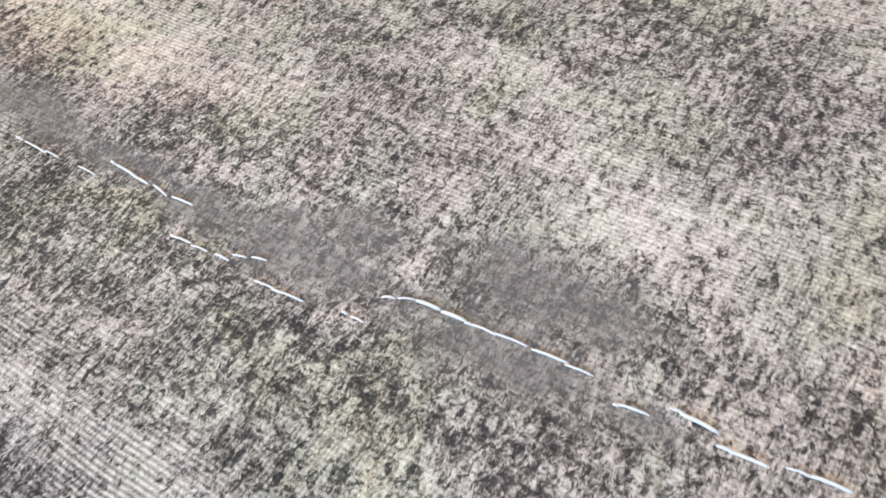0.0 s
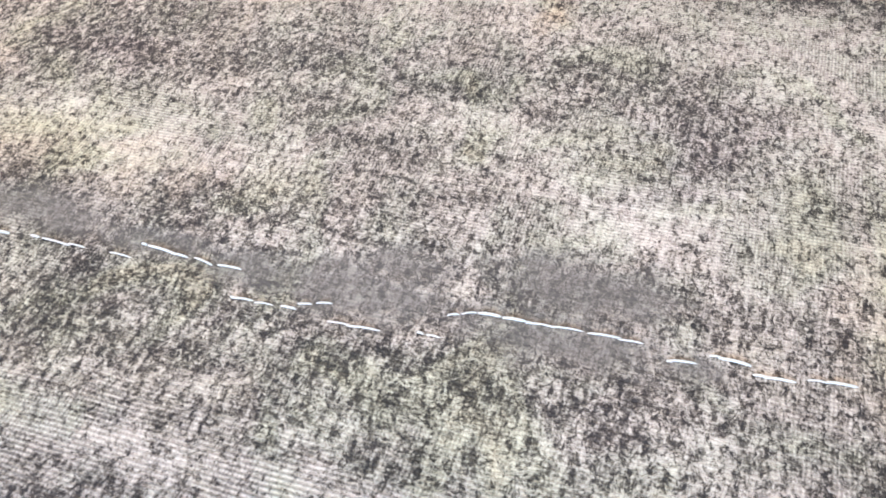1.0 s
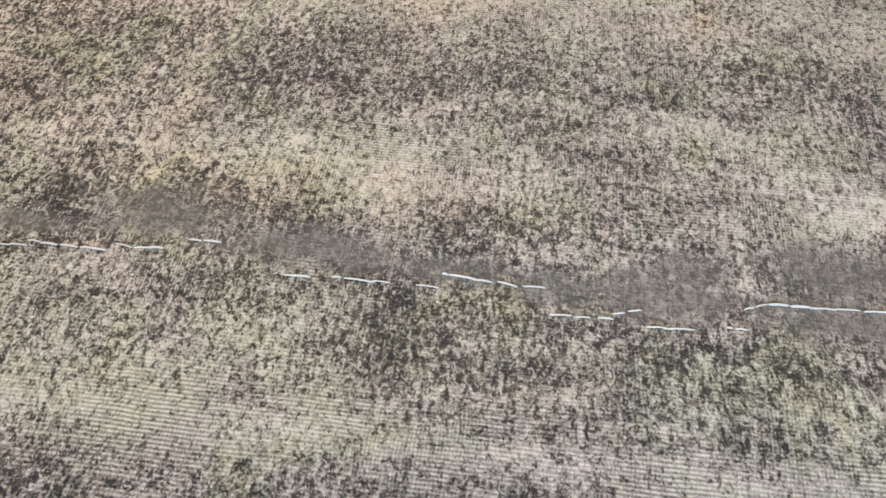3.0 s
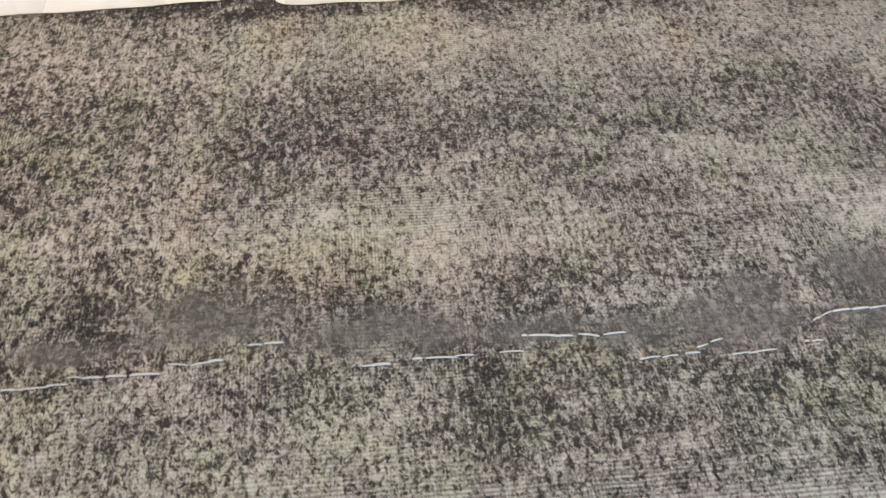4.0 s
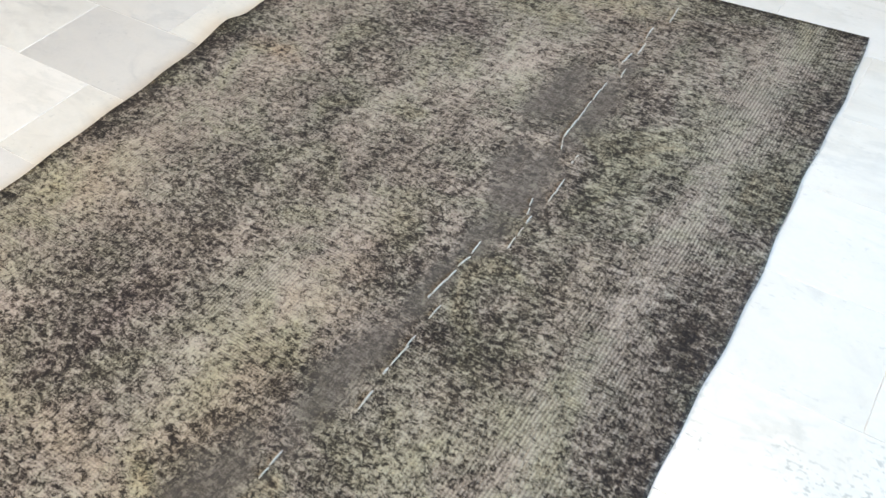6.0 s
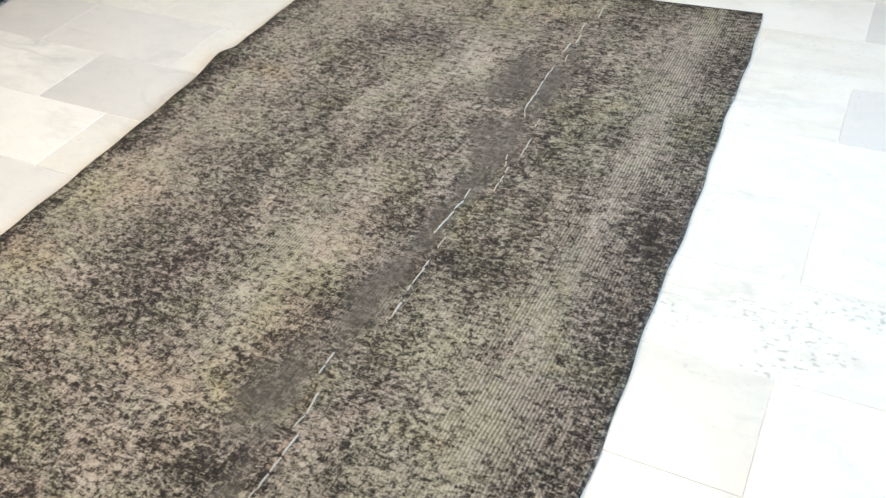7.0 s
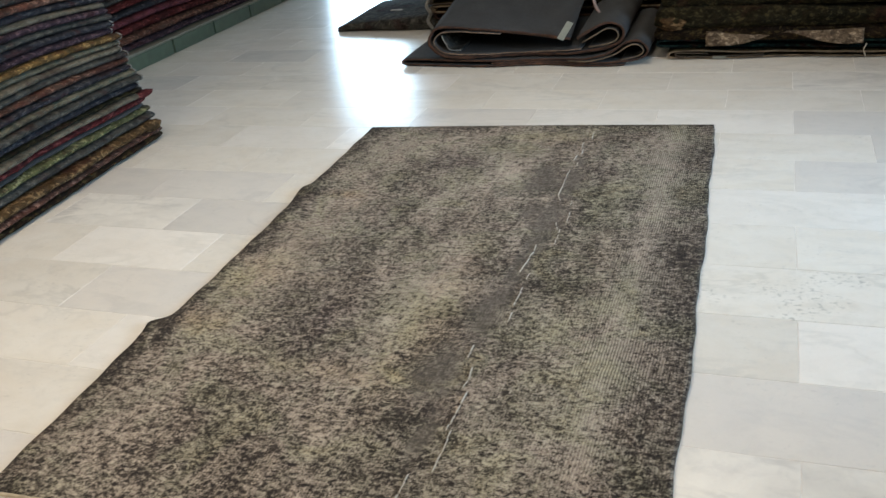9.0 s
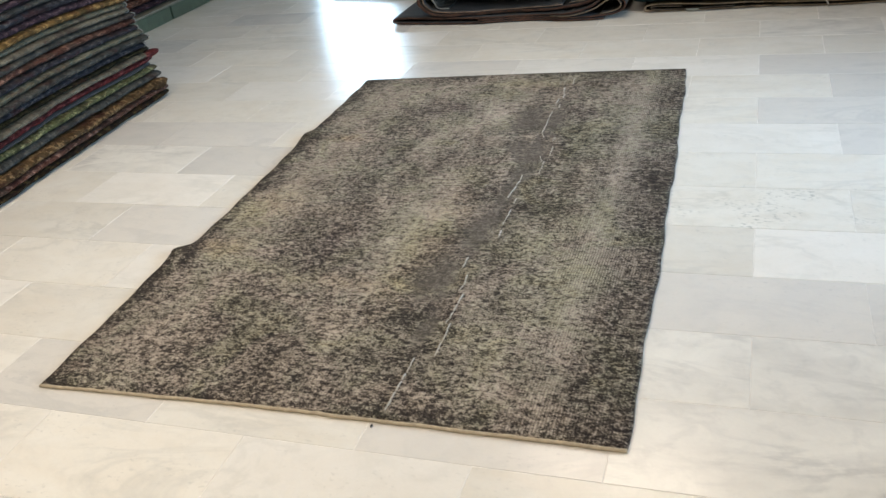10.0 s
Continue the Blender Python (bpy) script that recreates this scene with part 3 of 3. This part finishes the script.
# the mended seam: runs of cream thread, (x, y) at far and near end
STITCHES = ((0.399, 1.175, 0.409, 1.090), (0.379, 1.040, 0.383, 0.970), (0.393, 0.954, 0.396, 0.894), (0.381, 0.889, 0.378, 0.829), (0.400, 0.812, 0.404, 0.768),
            (0.380, 0.730, 0.388, 0.545), (0.388, 0.545, 0.391, 0.467), (0.391, 0.465, 0.408, 0.420), (0.454, 0.422, 0.455, 0.385), (0.465, 0.325, 0.471, 0.236),
            (0.435, 0.229, 0.448, 0.173), (0.459, 0.176, 0.458, 0.148), (0.461, 0.134, 0.466, 0.058), (0.402, 0.046, 0.404, 0.002), (0.410, -0.007, 0.402, -0.046),
            (0.402, -0.057, 0.394, -0.154), (0.431, -0.156, 0.430, -0.202), (0.432, -0.251, 0.428, -0.365), (0.438, -0.407, 0.438, -0.458), (0.376, -0.602, 0.376, -0.668),
            (0.403, -0.712, 0.410, -0.770), (0.409, -0.774, 0.402, -0.811), (0.425, -0.822, 0.419, -0.985), (0.433, -0.982, 0.435, -1.140), (0.383, -1.156, 0.381, -1.380))


def rug_height(x, y):
    v = (y + 1.42) / 2.71
    u = (x + 0.69) / 1.65
    return rug_edge(u, v)[2]


srng = random.Random(11)
for k, (xa, ya, xb, yb) in enumerate(STITCHES):
    run = bmesh.new()
    y = ya
    while y > yb + 0.006:
        length = min(srng.uniform(0.022, 0.060), y - yb)
        off = srng.uniform(-0.0018, 0.0018)
        lean = srng.uniform(-0.03, 0.03)
        n = max(4, int(length / 0.006))
        r = srng.uniform(0.0016, 0.0028)
        line = []
        for i in range(n + 1):
            yy = y - length * i / n
            x = xa + (xb - xa) * (ya - yy) / (ya - yb) + off + lean * (yy - y + length / 2) + 0.0008 * noise.noise((yy * 90, k, 1))
            bow = math.sin(math.pi * i / n)
            line.append((x, yy, rug_height(x, yy) - 0.0012 + 0.0034 * bow ** 0.5))
        strand = tube(line, r, 5)
        me = bpy.data.meshes.new("strand")
        strand.to_mesh(me)
        strand.free()
        run.from_mesh(me)
        bpy.data.meshes.remove(me)
        y -= length - srng.choice((0.006, 0.004, -0.003, -0.006))
    smooth(part("stitch", run, M_THREAD, rug, "cream darning thread" if k == 0 else ""))

# ---- folded rugs ----
def face_line(y):
    return -1.868 + 0.075 * max(0, (0.9 - y) / 1.2) ** 1.3


def stacked_rug(z0, thick, reach, y0, y1, cloth, seed, label, depth=1.05, fold=1.0, bound=None, knob=None):
    """A rug folded in a long bundle, its rounded fold to the aisle."""
    bm = bmesh.new()
    prof = []
    for k in range(9):
        a = -math.pi / 2 + math.pi * k / 8
        prof.append((math.cos(a) * thick * fold, 0.5 + 0.5 * math.sin(a)))
    prof = [(-depth, 0.0), (-depth * 0.5, 0.0)] + prof + [(-depth * 0.5, 1.0), (-depth, 1.0)]
    steps = 48
    rows = []
    for j in range(steps + 1):
        y = y0 + (y1 - y0) * j / steps
        sag = 0.93 + 0.16 * noise.noise((y * 1.7, seed, 0)) + 0.12 * noise.noise((y * 7, seed, 2))
        wave = 0.016 * noise.noise((y * 2.1, seed * 0.7, 5)) + 0.010 * noise.noise((y * 9, seed, 5)) + 0.005 * noise.noise((y * 23, seed, 8))
        lift = 0.05 * z0 * math.sin(y * 2.6 + 0.8)
        end = 0.012 if j in (0, steps) else 0.0
        rows.append([bm.verts.new((face_line(y) + reach + wave + dx - end, y, max(0.001, z0 + lift + thick * (0.5 + (h - 0.5) * min(1.0, sag) * (1 - 6 * end))))) for dx, h in prof])
    m = len(prof)
    for a, b in zip(rows, rows[1:]):
        for i in range(m):
            bm.faces.new((a[i], b[i], b[(i + 1) % m], a[(i + 1) % m]))
    bm.faces.new(rows[0])
    bm.faces.new(rows[-1][::-1])
    bmesh.ops.recalc_face_normals(bm, faces=bm.faces[:])
    tip = [Vector(v.co) + Vector((0.004, 0.003, 0)) for v in rows[-1][2:11]]
    ob = smooth(part("folded_rug", bm, cloth))
    if bound:
        smooth(part("bound_end", tube(tip, 0.0035, 6), bound, ob, "pale overcast end"))
    if knob:
        kb = bmesh.new()
        bmesh.ops.create_uvsphere(kb, u_segments=20, v_segments=12, radius=1.0)
        for v in kb.verts:
            v.co *= 1 + 0.12 * noise.noise(v.co * 2.3 + Vector((seed, 0, 0)))
            v.co = Vector((tip[4].x - 0.020 + 0.034 * v.co.x, y1 - 0.045 + 0.075 * v.co.y, z0 + lift + thick * 0.5 + thick * 0.62 * v.co.z))
        smooth(part("rolled_end", kb, knob, ob, "bulging rolled end"))
    return tagged(ob, label, "rug", "rugs stacked beside the aisle")


LAYERS = (("brown", 0.038, 0.0, "dark brown folded rug at the bottom of the stack"), ("rust", 0.030, 0.012, "rust-red patterned folded rug in the stack"),
          ("amber", 0.044, 0.018, "amber-brown folded rug with a bulging rolled end"), ("slate", 0.040, -0.025, "slate-grey folded rug in the stack"),
          ("lime", 0.034, -0.020, "pale olive patterned folded rug in the stack"), ("charcoal", 0.022, -0.040, "thin charcoal folded rug in the stack"),
          ("crimson", 0.036, -0.030, "dark crimson folded rug in the stack"), ("beige", 0.030, -0.012, "beige mottled folded rug in the stack"),
          ("olive", 0.024, -0.035, "dark olive folded rug in the stack"), ("navy", 0.036, -0.022, "navy folded rug in the stack"),
          ("slate", 0.034, -0.020, "slate-grey folded rug in the stack"), ("sand", 0.034, -0.024, "sand-coloured folded rug in the stack"),
          ("navy", 0.030, -0.040, "navy folded rug in the stack"), ("rust", 0.034, -0.055, "rust and beige folded rug in the stack"),
          ("slate", 0.032, -0.066, "slate-grey folded rug in the stack"), ("beige", 0.032, -0.072, "beige mottled folded rug in the stack"),
          ("sand", 0.028, -0.080, "sand-coloured folded rug in the stack"), ("ochre", 0.034, -0.085, "ochre-yellow folded rug in the stack"),
          ("plum", 0.036, -0.090, "dark plum folded rug in the stack"), ("navy", 0.036, -0.096, "navy folded rug in the stack"),
          ("slate", 0.034, -0.098, "slate-grey folded rug in the stack"), ("plum", 0.032, -0.100, "dark plum folded rug in the stack"),
          ("beige", 0.032, -0.100, "beige mottled folded rug in the stack"), ("navy", 0.034, -0.104, "navy folded rug in the stack"),
          ("rust", 0.034, -0.104, "rust and beige folded rug in the stack"), ("slate", 0.034, -0.106, "slate-grey folded rug on the stack"))
z = 0.002
for k, (cloth, thick, reach, label) in enumerate(LAYERS):
    stacked_rug(z, thick, reach - 0.009 + 0.009 * math.sin(k * 2.7), -1.25 + 0.03 * math.sin(k * 2.3), 1.02 + 0.018 * math.sin(k * 1.9 + 1) - 0.03 * (k > 8), CLOTH[cloth], k * 3.1, label, bound=M_BOUND if 8 < k < 20 else None, knob=CLOTH["amber"] if k == 2 else CLOTH["crimson"] if k == 7 else None)
    z += thick * 0.95

# the tiled plinth and the rugs on it
plinth = tagged(new("plinth"), "low platform faced with green tiles under a stone slab", "platform")
part("core", box(-4.35, -2.945, 1.75, 5.3, 0.0, 0.100), M_DARKJOINT, plinth)
part("slab", box(-4.35, -2.925, 1.75, 5.3, 0.101, 0.114, 0.003), M_STONE, plinth, "worn grey stone top slab")
for k in range(6):
    y = 2.155 + 0.545 * k
    part("green_panel", box(-2.944, -2.918, y + 0.011, y + 0.534, 0.002, 0.100, 0.003), M_GREEN, plinth, "" if k else "dull green facing tile")
PL = (("plum", 0.05, -0.03), ("rust", 0.055, -0.02), ("crimson", 0.05, -0.04), ("rose", 0.05, -0.06), ("navy", 0.045, -0.08), ("crimson", 0.05, -0.09), ("slate", 0.045, -0.10), ("plum", 0.05, -0.11), ("brown", 0.05, -0.12), ("navy", 0.05, -0.12))
z = 0.116
for k, (cloth, thick, reach) in enumerate(PL):
    ob = stacked_rug(z, thick, reach - 1.12, 2.05 + 0.05 * math.sin(k * 2.1), 4.75 + 0.06 * math.sin(k * 1.3), CLOTH[cloth], 60 + k * 2.7, cloth + " coloured folded rug stacked on the low platform", 1.0)
    tagged(ob, group="rugs stacked on the platform")
    z += thick * 0.99


def folded(points, y0, y1, cloth, edge, label, thick=0.012, rise=None, skew=0.0, seed=0):
    ob = part("folded_rug", sheet(points, y0, y1, thick, rise, skew=skew, seed=seed), (CLOTH[cloth], edge))
    return tagged(smooth(ob), label, "rug", "folded rugs at the end of the aisle")


def bundle(x0, x1, y0, depth, low, high, cloth, label, seed, lump=0.012, group="folded rugs at the end of the aisle"):
    """A rug folded into a bundle with its soft fold to the front; low and high give its underside and top along x."""
    bm = bmesh.new()
    steps, rows = 44, []
    arc = [(-0.5 + 0.5 * (1 - math.cos(math.pi * k / 12)), -math.sin(math.pi * k / 12)) for k in range(13)]
    for j in range(steps + 1):
        u = j / steps
        x = x0 + (x1 - x0) * u
        zl, zh = low(u), high(u)
        pinch = 1 - 0.35 * math.exp(-(min(u, 1 - u) * (x1 - x0) / 0.03) ** 2)
        half = (zh - zl) / 2 * pinch
        mid = (zh + zl) / 2 if zl > 0.02 else zl + half
        ring = [(x, y0 + depth, mid - half)]
        for h, d in arc:
            w = lump * noise.noise((x * 4, seed, h * 2)) + 0.4 * lump * noise.noise((x * 13, seed, h * 5))
            ring.append((x + 0.5 * w, y0 + half * 0.8 * (1 + d) + w + 0.03 * noise.noise((x * 1.5, seed, 9)), mid + 2 * half * h))
        for f in (0.3, 0.65, 1.0):
            ring.append((x, y0 + depth * f, mid + half + 0.6 * lump * noise.noise((x * 5, f * 3, seed))))
        rows.append([bm.verts.new((a, b, max(0.002, c))) for a, b, c in ring])
    m = len(rows[0])
    for a, b in zip(rows, rows[1:]):
        for i in range(m):
            bm.faces.new((a[i], a[(i + 1) % m], b[(i + 1) % m], b[i]))
    bm.faces.new(rows[0])
    bm.faces.new(rows[-1][::-1])
    bmesh.ops.recalc_face_normals(bm, faces=bm.faces[:])
    ob = smooth(part("folded_rug", bm, CLOTH[cloth]))
    return tagged(ob, label, "rug", group)


# the pile of loosely folded dark rugs
low_rug = folded(((0.38, 0.010), (0.0, 0.009), (-0.5, 0.009), (-0.93, 0.010), (-0.985, 0.024), (-0.93, 0.040), (-0.6, 0.040), (-0.1, 0.037), (0.15, 0.047), (0.30, 0.083), (0.38, 0.132), (0.455, 0.142), (0.505, 0.095), (0.480, 0.050), (0.36, 0.029), (0.1, 0.023), (-0.4, 0.023)),
                 2.27, 3.05, "charcoal", M_REDEDGE, "charcoal rug folded flat with one end curled over", 0.011, seed=3)
smooth(part("inner_fold", sheet(((0.05, 0.031), (0.20, 0.040), (0.33, 0.075), (0.40, 0.118), (0.450, 0.122), (0.482, 0.092), (0.462, 0.062), (0.36, 0.040)), 2.262, 2.9, 0.006, seed=3), (CLOTH["charcoal"], M_TANEDGE), low_rug))
top_rug = folded(((0.10, 0.150), (0.19, 0.205), (0.28, 0.238), (0.355, 0.215), (0.365, 0.155), (0.30, 0.110), (0.18, 0.082), (0.0, 0.064), (-0.45, 0.060), (-0.69, 0.068), (-0.775, 0.115), (-0.780, 0.180), (-0.73, 0.228), (-0.64, 0.238), (-0.35, 0.208), (0.06, 0.150)),
                 2.29, 3.05, "charcoal", M_REDEDGE, "charcoal rug loosely folded over with a pale edge", 0.016, lambda s, f: 0.16 * f * max(0, (s - 0.62) / 0.38) ** 0.5 + 0.03 * f, seed=9)
smooth(part("inner_fold", sheet(((-0.34, 0.192), (-0.55, 0.212), (-0.69, 0.208), (-0.748, 0.168), (-0.742, 0.118), (-0.68, 0.086), (-0.45, 0.076), (-0.1, 0.078), (0.12, 0.092)), 2.285, 2.95, 0.007, seed=9), (CLOTH["charcoal"], M_PALEEDGE), top_rug, "inner fold with a pale selvage"))
smooth(part("inner_fold", sheet(((0.13, 0.130), (0.20, 0.168), (0.27, 0.205), (0.325, 0.195), (0.334, 0.155), (0.28, 0.123), (0.16, 0.100)), 2.286, 2.95, 0.006, seed=9), (CLOTH["charcoal"], M_TANEDGE), top_rug))
smooth(part("inner_fold", sheet(((-0.705, 0.185), (-0.69, 0.140), (-0.665, 0.100), (-0.60, 0.092)), 2.31, 2.7, 0.008, seed=12), (CLOTH["slate"], M_BOUND), top_rug))
tagb = box(-0.019, 0.019, -0.002, 0.002, -0.055, 0.055, 0.001)
for v in tagb.verts:
    v.co.x += 0.010 * math.sin(v.co.z * 40)
bmesh.ops.transform(tagb, matrix=pose(0.045, 2.272, 0.205, -25, 22, 0), verts=tagb.verts[:])
part("paper_label", tagb, M_TAG, top_rug, "small pale paper label")
strip = sheet(((0.165, 0.345), (0.180, 0.300), (0.205, 0.262)), 2.42, 2.44, 0.010, seed=2, steps=2)
smooth(part("selvage_strip", strip, (M_PINK, M_PINK), top_rug, "faded pink selvage strip"))
# the grey bundle beyond it, by the doorway's light
grey = bundle(-1.845, -1.09, 3.19, 0.8, lambda u: 0.002, lambda u: 0.052 + 0.055 * u, "slate", "grey rug folded flat on the floor", 15.0)
part("paper_label", box(-1.52, -1.43, 3.46, 3.49, 0.090, 0.0935, 0.001), M_THREAD, grey, "white paper label")
for k in range(7):
    z0 = 0.004 + 0.055 * k
    folded(((0.62, z0 + 0.006), (-0.3, z0 + 0.006), (-1.04, z0 + 0.006), (-1.075 - 0.01 * (k % 2), z0 + 0.026), (-1.04, z0 + 0.046), (-0.3, z0 + 0.046), (0.62, z0 + 0.046)), 3.22 + 0.01 * (k % 3), 3.9, ("brown", "plum", "brown", "olive", "plum", "brown", "charcoal")[k], (M_EDGE, M_REDEDGE, M_TANEDGE)[k % 3], "dark brown folded rug stacked behind the loose pile", 0.011, seed=30 + k)
tassel = [(-1.105 + 0.012 * math.sin(z * 60), 3.165 + 0.010 * math.cos(z * 60), z) for z in (0.012 + 0.012 * q for q in range(20))]
tagged(smooth(part("knotted_fringe", tube(tassel, 0.013, 8), M_BOUND)), "grey twisted fringe hanging beside the brown stack", "fringe")

# the pile of olive and brown rugs
olive = folded(((1.9, 0.008), (1.2, 0.008), (0.66, 0.009), (0.600, 0.026), (0.64, 0.046), (0.80, 0.050), (1.0, 0.036), (1.3, 0.032), (1.9, 0.030)), 2.385, 3.1, "olive", M_TANEDGE, "thin olive rug folded at the bottom of the pile", 0.009, seed=41)
smooth(part("inner_fold", sheet(((1.1, 0.020), (0.70, 0.019), (0.638, 0.027), (0.665, 0.038), (0.82, 0.036)), 2.38, 2.9, 0.005, seed=41), (CLOTH["olive"], M_EDGE), olive))
part("paper_label", box(0.84, 0.91, 2.366, 2.369, 0.010, 0.022, 0.001), M_TAG, olive, "small pale label")
folded(((1.9, 0.050), (1.1, 0.058), (0.85, 0.066), (0.60, 0.064), (0.535, 0.074), (0.545, 0.096), (0.62, 0.102), (1.0, 0.094), (1.9, 0.077)), 2.40, 3.1, "teal", CLOTH["teal"], "dark teal folded rug in the pile", 0.012, seed=44)
bundle(0.525, 2.1, 2.395, 0.75, lambda u: 0.104 - 0.02 * u, lambda u: 0.166 + 0.01 * math.sin(u * 5), "brown", "dark brown folded rug in the pile", 47.0)
amber = bundle(0.530, 2.2, 2.375, 0.78, lambda u: 0.168 + 0.004 * u, lambda u: 0.268 + 0.02 * math.sin(u * 4 + 1), "olive", "dark olive folded rug with an orange-brown end", 52.0, 0.02)
endb = bmesh.new()
bmesh.ops.create_uvsphere(endb, u_segments=28, v_segments=16, radius=1.0)
for v in endb.verts:
    v.co *= 1 + 0.20 * noise.noise(v.co * 2.1) + 0.06 * noise.noise(v.co * 6)
    v.co = Vector((0.625 + 0.105 * v.co.x, 2.430 + 0.075 * v.co.y, 0.208 + 0.050 * v.co.z))
smooth(part("curled_end", endb, CLOTH["amber"], amber, "orange-brown curled end"))
bundle(0.56, 2.3, 2.405, 0.75, lambda u: 0.272 + 0.006 * u, lambda u: 0.375 + 0.015 * math.sin(u * 6), "olive", "dark olive folded rug in the pile", 58.0, 0.018)
bundle(0.60, 2.3, 2.43, 0.72, lambda u: 0.382, lambda u: 0.470, "brown", "dark brown folded rug on top of the pile", 63.0, 0.018)
thread = [(1.598 + 0.006 * math.sin(z * 90), 2.352, z) for z in (0.006 + 0.008 * q for q in range(11))]
tagged(smooth(part("loose_thread", tube(thread, 0.0035, 6), M_THREAD)), "pale loose thread hanging from the pile", "thread")


def flap():
    """The corner of a tan rug that hangs in a wave from the pile's front."""
    bm = bmesh.new()
    n, m = 40, 6
    rows = []
    for side in (0, 1):
        for j in range(m + 1):
            row = []
            for i in range(n + 1):
                u, w = i / n, j / m
                x = 0.80 + 0.79 * u
                low = 0.080 + 0.060 * math.exp(-((u - 0.52) / 0.20) ** 2)
                high = 0.152 + 0.006 * math.sin(u * 7)
                row.append(bm.verts.new((x, 2.372 - 0.016 * math.sin(u * 9 + 0.6) * (1 - w) + 0.02 * w + 0.007 * side, low + (high - low) * w)))
            rows.append(row)
    for s in (0, m + 1):
        for a, b in zip(rows[s:s + m], rows[s + 1:s + m + 1]):
            for i in range(n):
                bm.faces.new((a[i], a[i + 1], b[i + 1], b[i]))
    for j in (0, m):
        for i in range(n):
            f = bm.faces.new((rows[j][i], rows[j + m + 1][i], rows[j + m + 1][i + 1], rows[j][i + 1]))
            f.material_index = 1
    for i in (0, n):
        for j in range(m):
            f = bm.faces.new((rows[j][i], rows[j + m + 1][i], rows[j + m + 2][i], rows[j + 1][i]))
            f.material_index = 1
    bmesh.ops.recalc_face_normals(bm, faces=bm.faces[:])
    return bm


tagged(smooth(part("folded_rug", flap(), (CLOTH["tan"], M_TANEDGE))), "tan rug corner hanging in a wave from the pile", "rug", "folded rugs at the end of the aisle")

crumb = bmesh.new()
bmesh.ops.create_icosphere(crumb, subdivisions=2, radius=0.004)
for v in crumb.verts:
    v.co = Vector((0.367 + v.co.x * 0.8, -1.437 + v.co.y * 1.5, 0.003 + v.co.z * 0.7 + 0.001 * noise.noise(v.co * 400)))
tagged(part("wool_scrap", crumb, M_DARKJOINT), "tiny dark scrap of wool on the marble", "scrap")

# ---- floor tiles ----
GREY = {(0, -1.14), (-2, -1.14), (2, 1.25), (3, 1.549), (-3, 0.9513), (-3, 1.549), (-5, -0.842), (5, -0.55), (5, 0.65), (4, 1.25), (8, 0.05), (7, -1.44), (1, 1.549), (10, -1.14)}
PITTED = {(-1, 0.9513), (-1, 1.549)}
CLOUDED = {(-4, 0.6525), (-4, 1.25), (6, 1.25)}
BRIGHT = {(-3, -0.842), (-1, -1.44), (4, 0.0525), (-6, 0.0525), (-2, 1.25)}


def tile_mesh(material, w):
    bm = box(0.0011, w - 0.0011, 0.0011, C - 0.0011, -0.012, 0.0, 0.0)
    bmesh.ops.bevel(bm, geom=[e for e in bm.edges if all(v.co.z > -0.001 for v in e.verts)], offset=0.0006, segments=1, affect="EDGES")
    me = bpy.data.meshes.new("tile")
    bm.to_mesh(me)
    bm.free()
    me.materials.append(material)
    return me


TILES = {m: tile_mesh(m, L) for m in (M_WHITE, M_BRIGHT, M_GREY, M_PITTED, M_CLOUDED)}
rng = random.Random(5)
rest = bmesh.new()
count = 0
for k in range(math.floor(RY0 / C), math.ceil(RY1 / C)):
    shift = X0 if k % 2 == 0 else X0 + L / 2
    for j in range(-14, 7):
        x = shift + j * L
        if x + L < RX0 or x > RX1:
            continue
        key = [m for s, m in ((GREY, M_GREY), (BRIGHT, M_BRIGHT), (PITTED, M_PITTED), (CLOUDED, M_CLOUDED)) if any(q[0] == k and abs(q[1] - x) < 0.03 for q in s)]
        pick = rng.random()
        m = key[0] if key else (M_GREY if pick < 0.09 else M_CLOUDED if pick < 0.16 else M_BRIGHT if pick > 0.80 else M_WHITE)
        dz, tilt = rng.uniform(-0.0003, 0.0003), rng.uniform(-0.03, 0.03)
        if -2.05 < k * C < 4.6 and -2.6 < x < 2.75 and count < 300:
            ob = new("tile", TILES[m])
            ob.parent = floor
            ob.matrix_world = pose(x, k * C, dz, tilt, tilt * 0.6, 0)
            count += 1
        else:
            a, b = max(x, RX0) + 0.0011, min(x + L, RX1) - 0.0011
            f = rest.faces.new([rest.verts.new((p, q, dz)) for p, q in ((a, k * C + 0.0011), (b, k * C + 0.0011), (b, k * C + C - 0.0011), (a, k * C + C - 0.0011))])
            f.material_index = 1 if m is M_GREY else 0
tagged(part("tiles", rest, (M_WHITE, M_GREY), floor), kind="stuff")
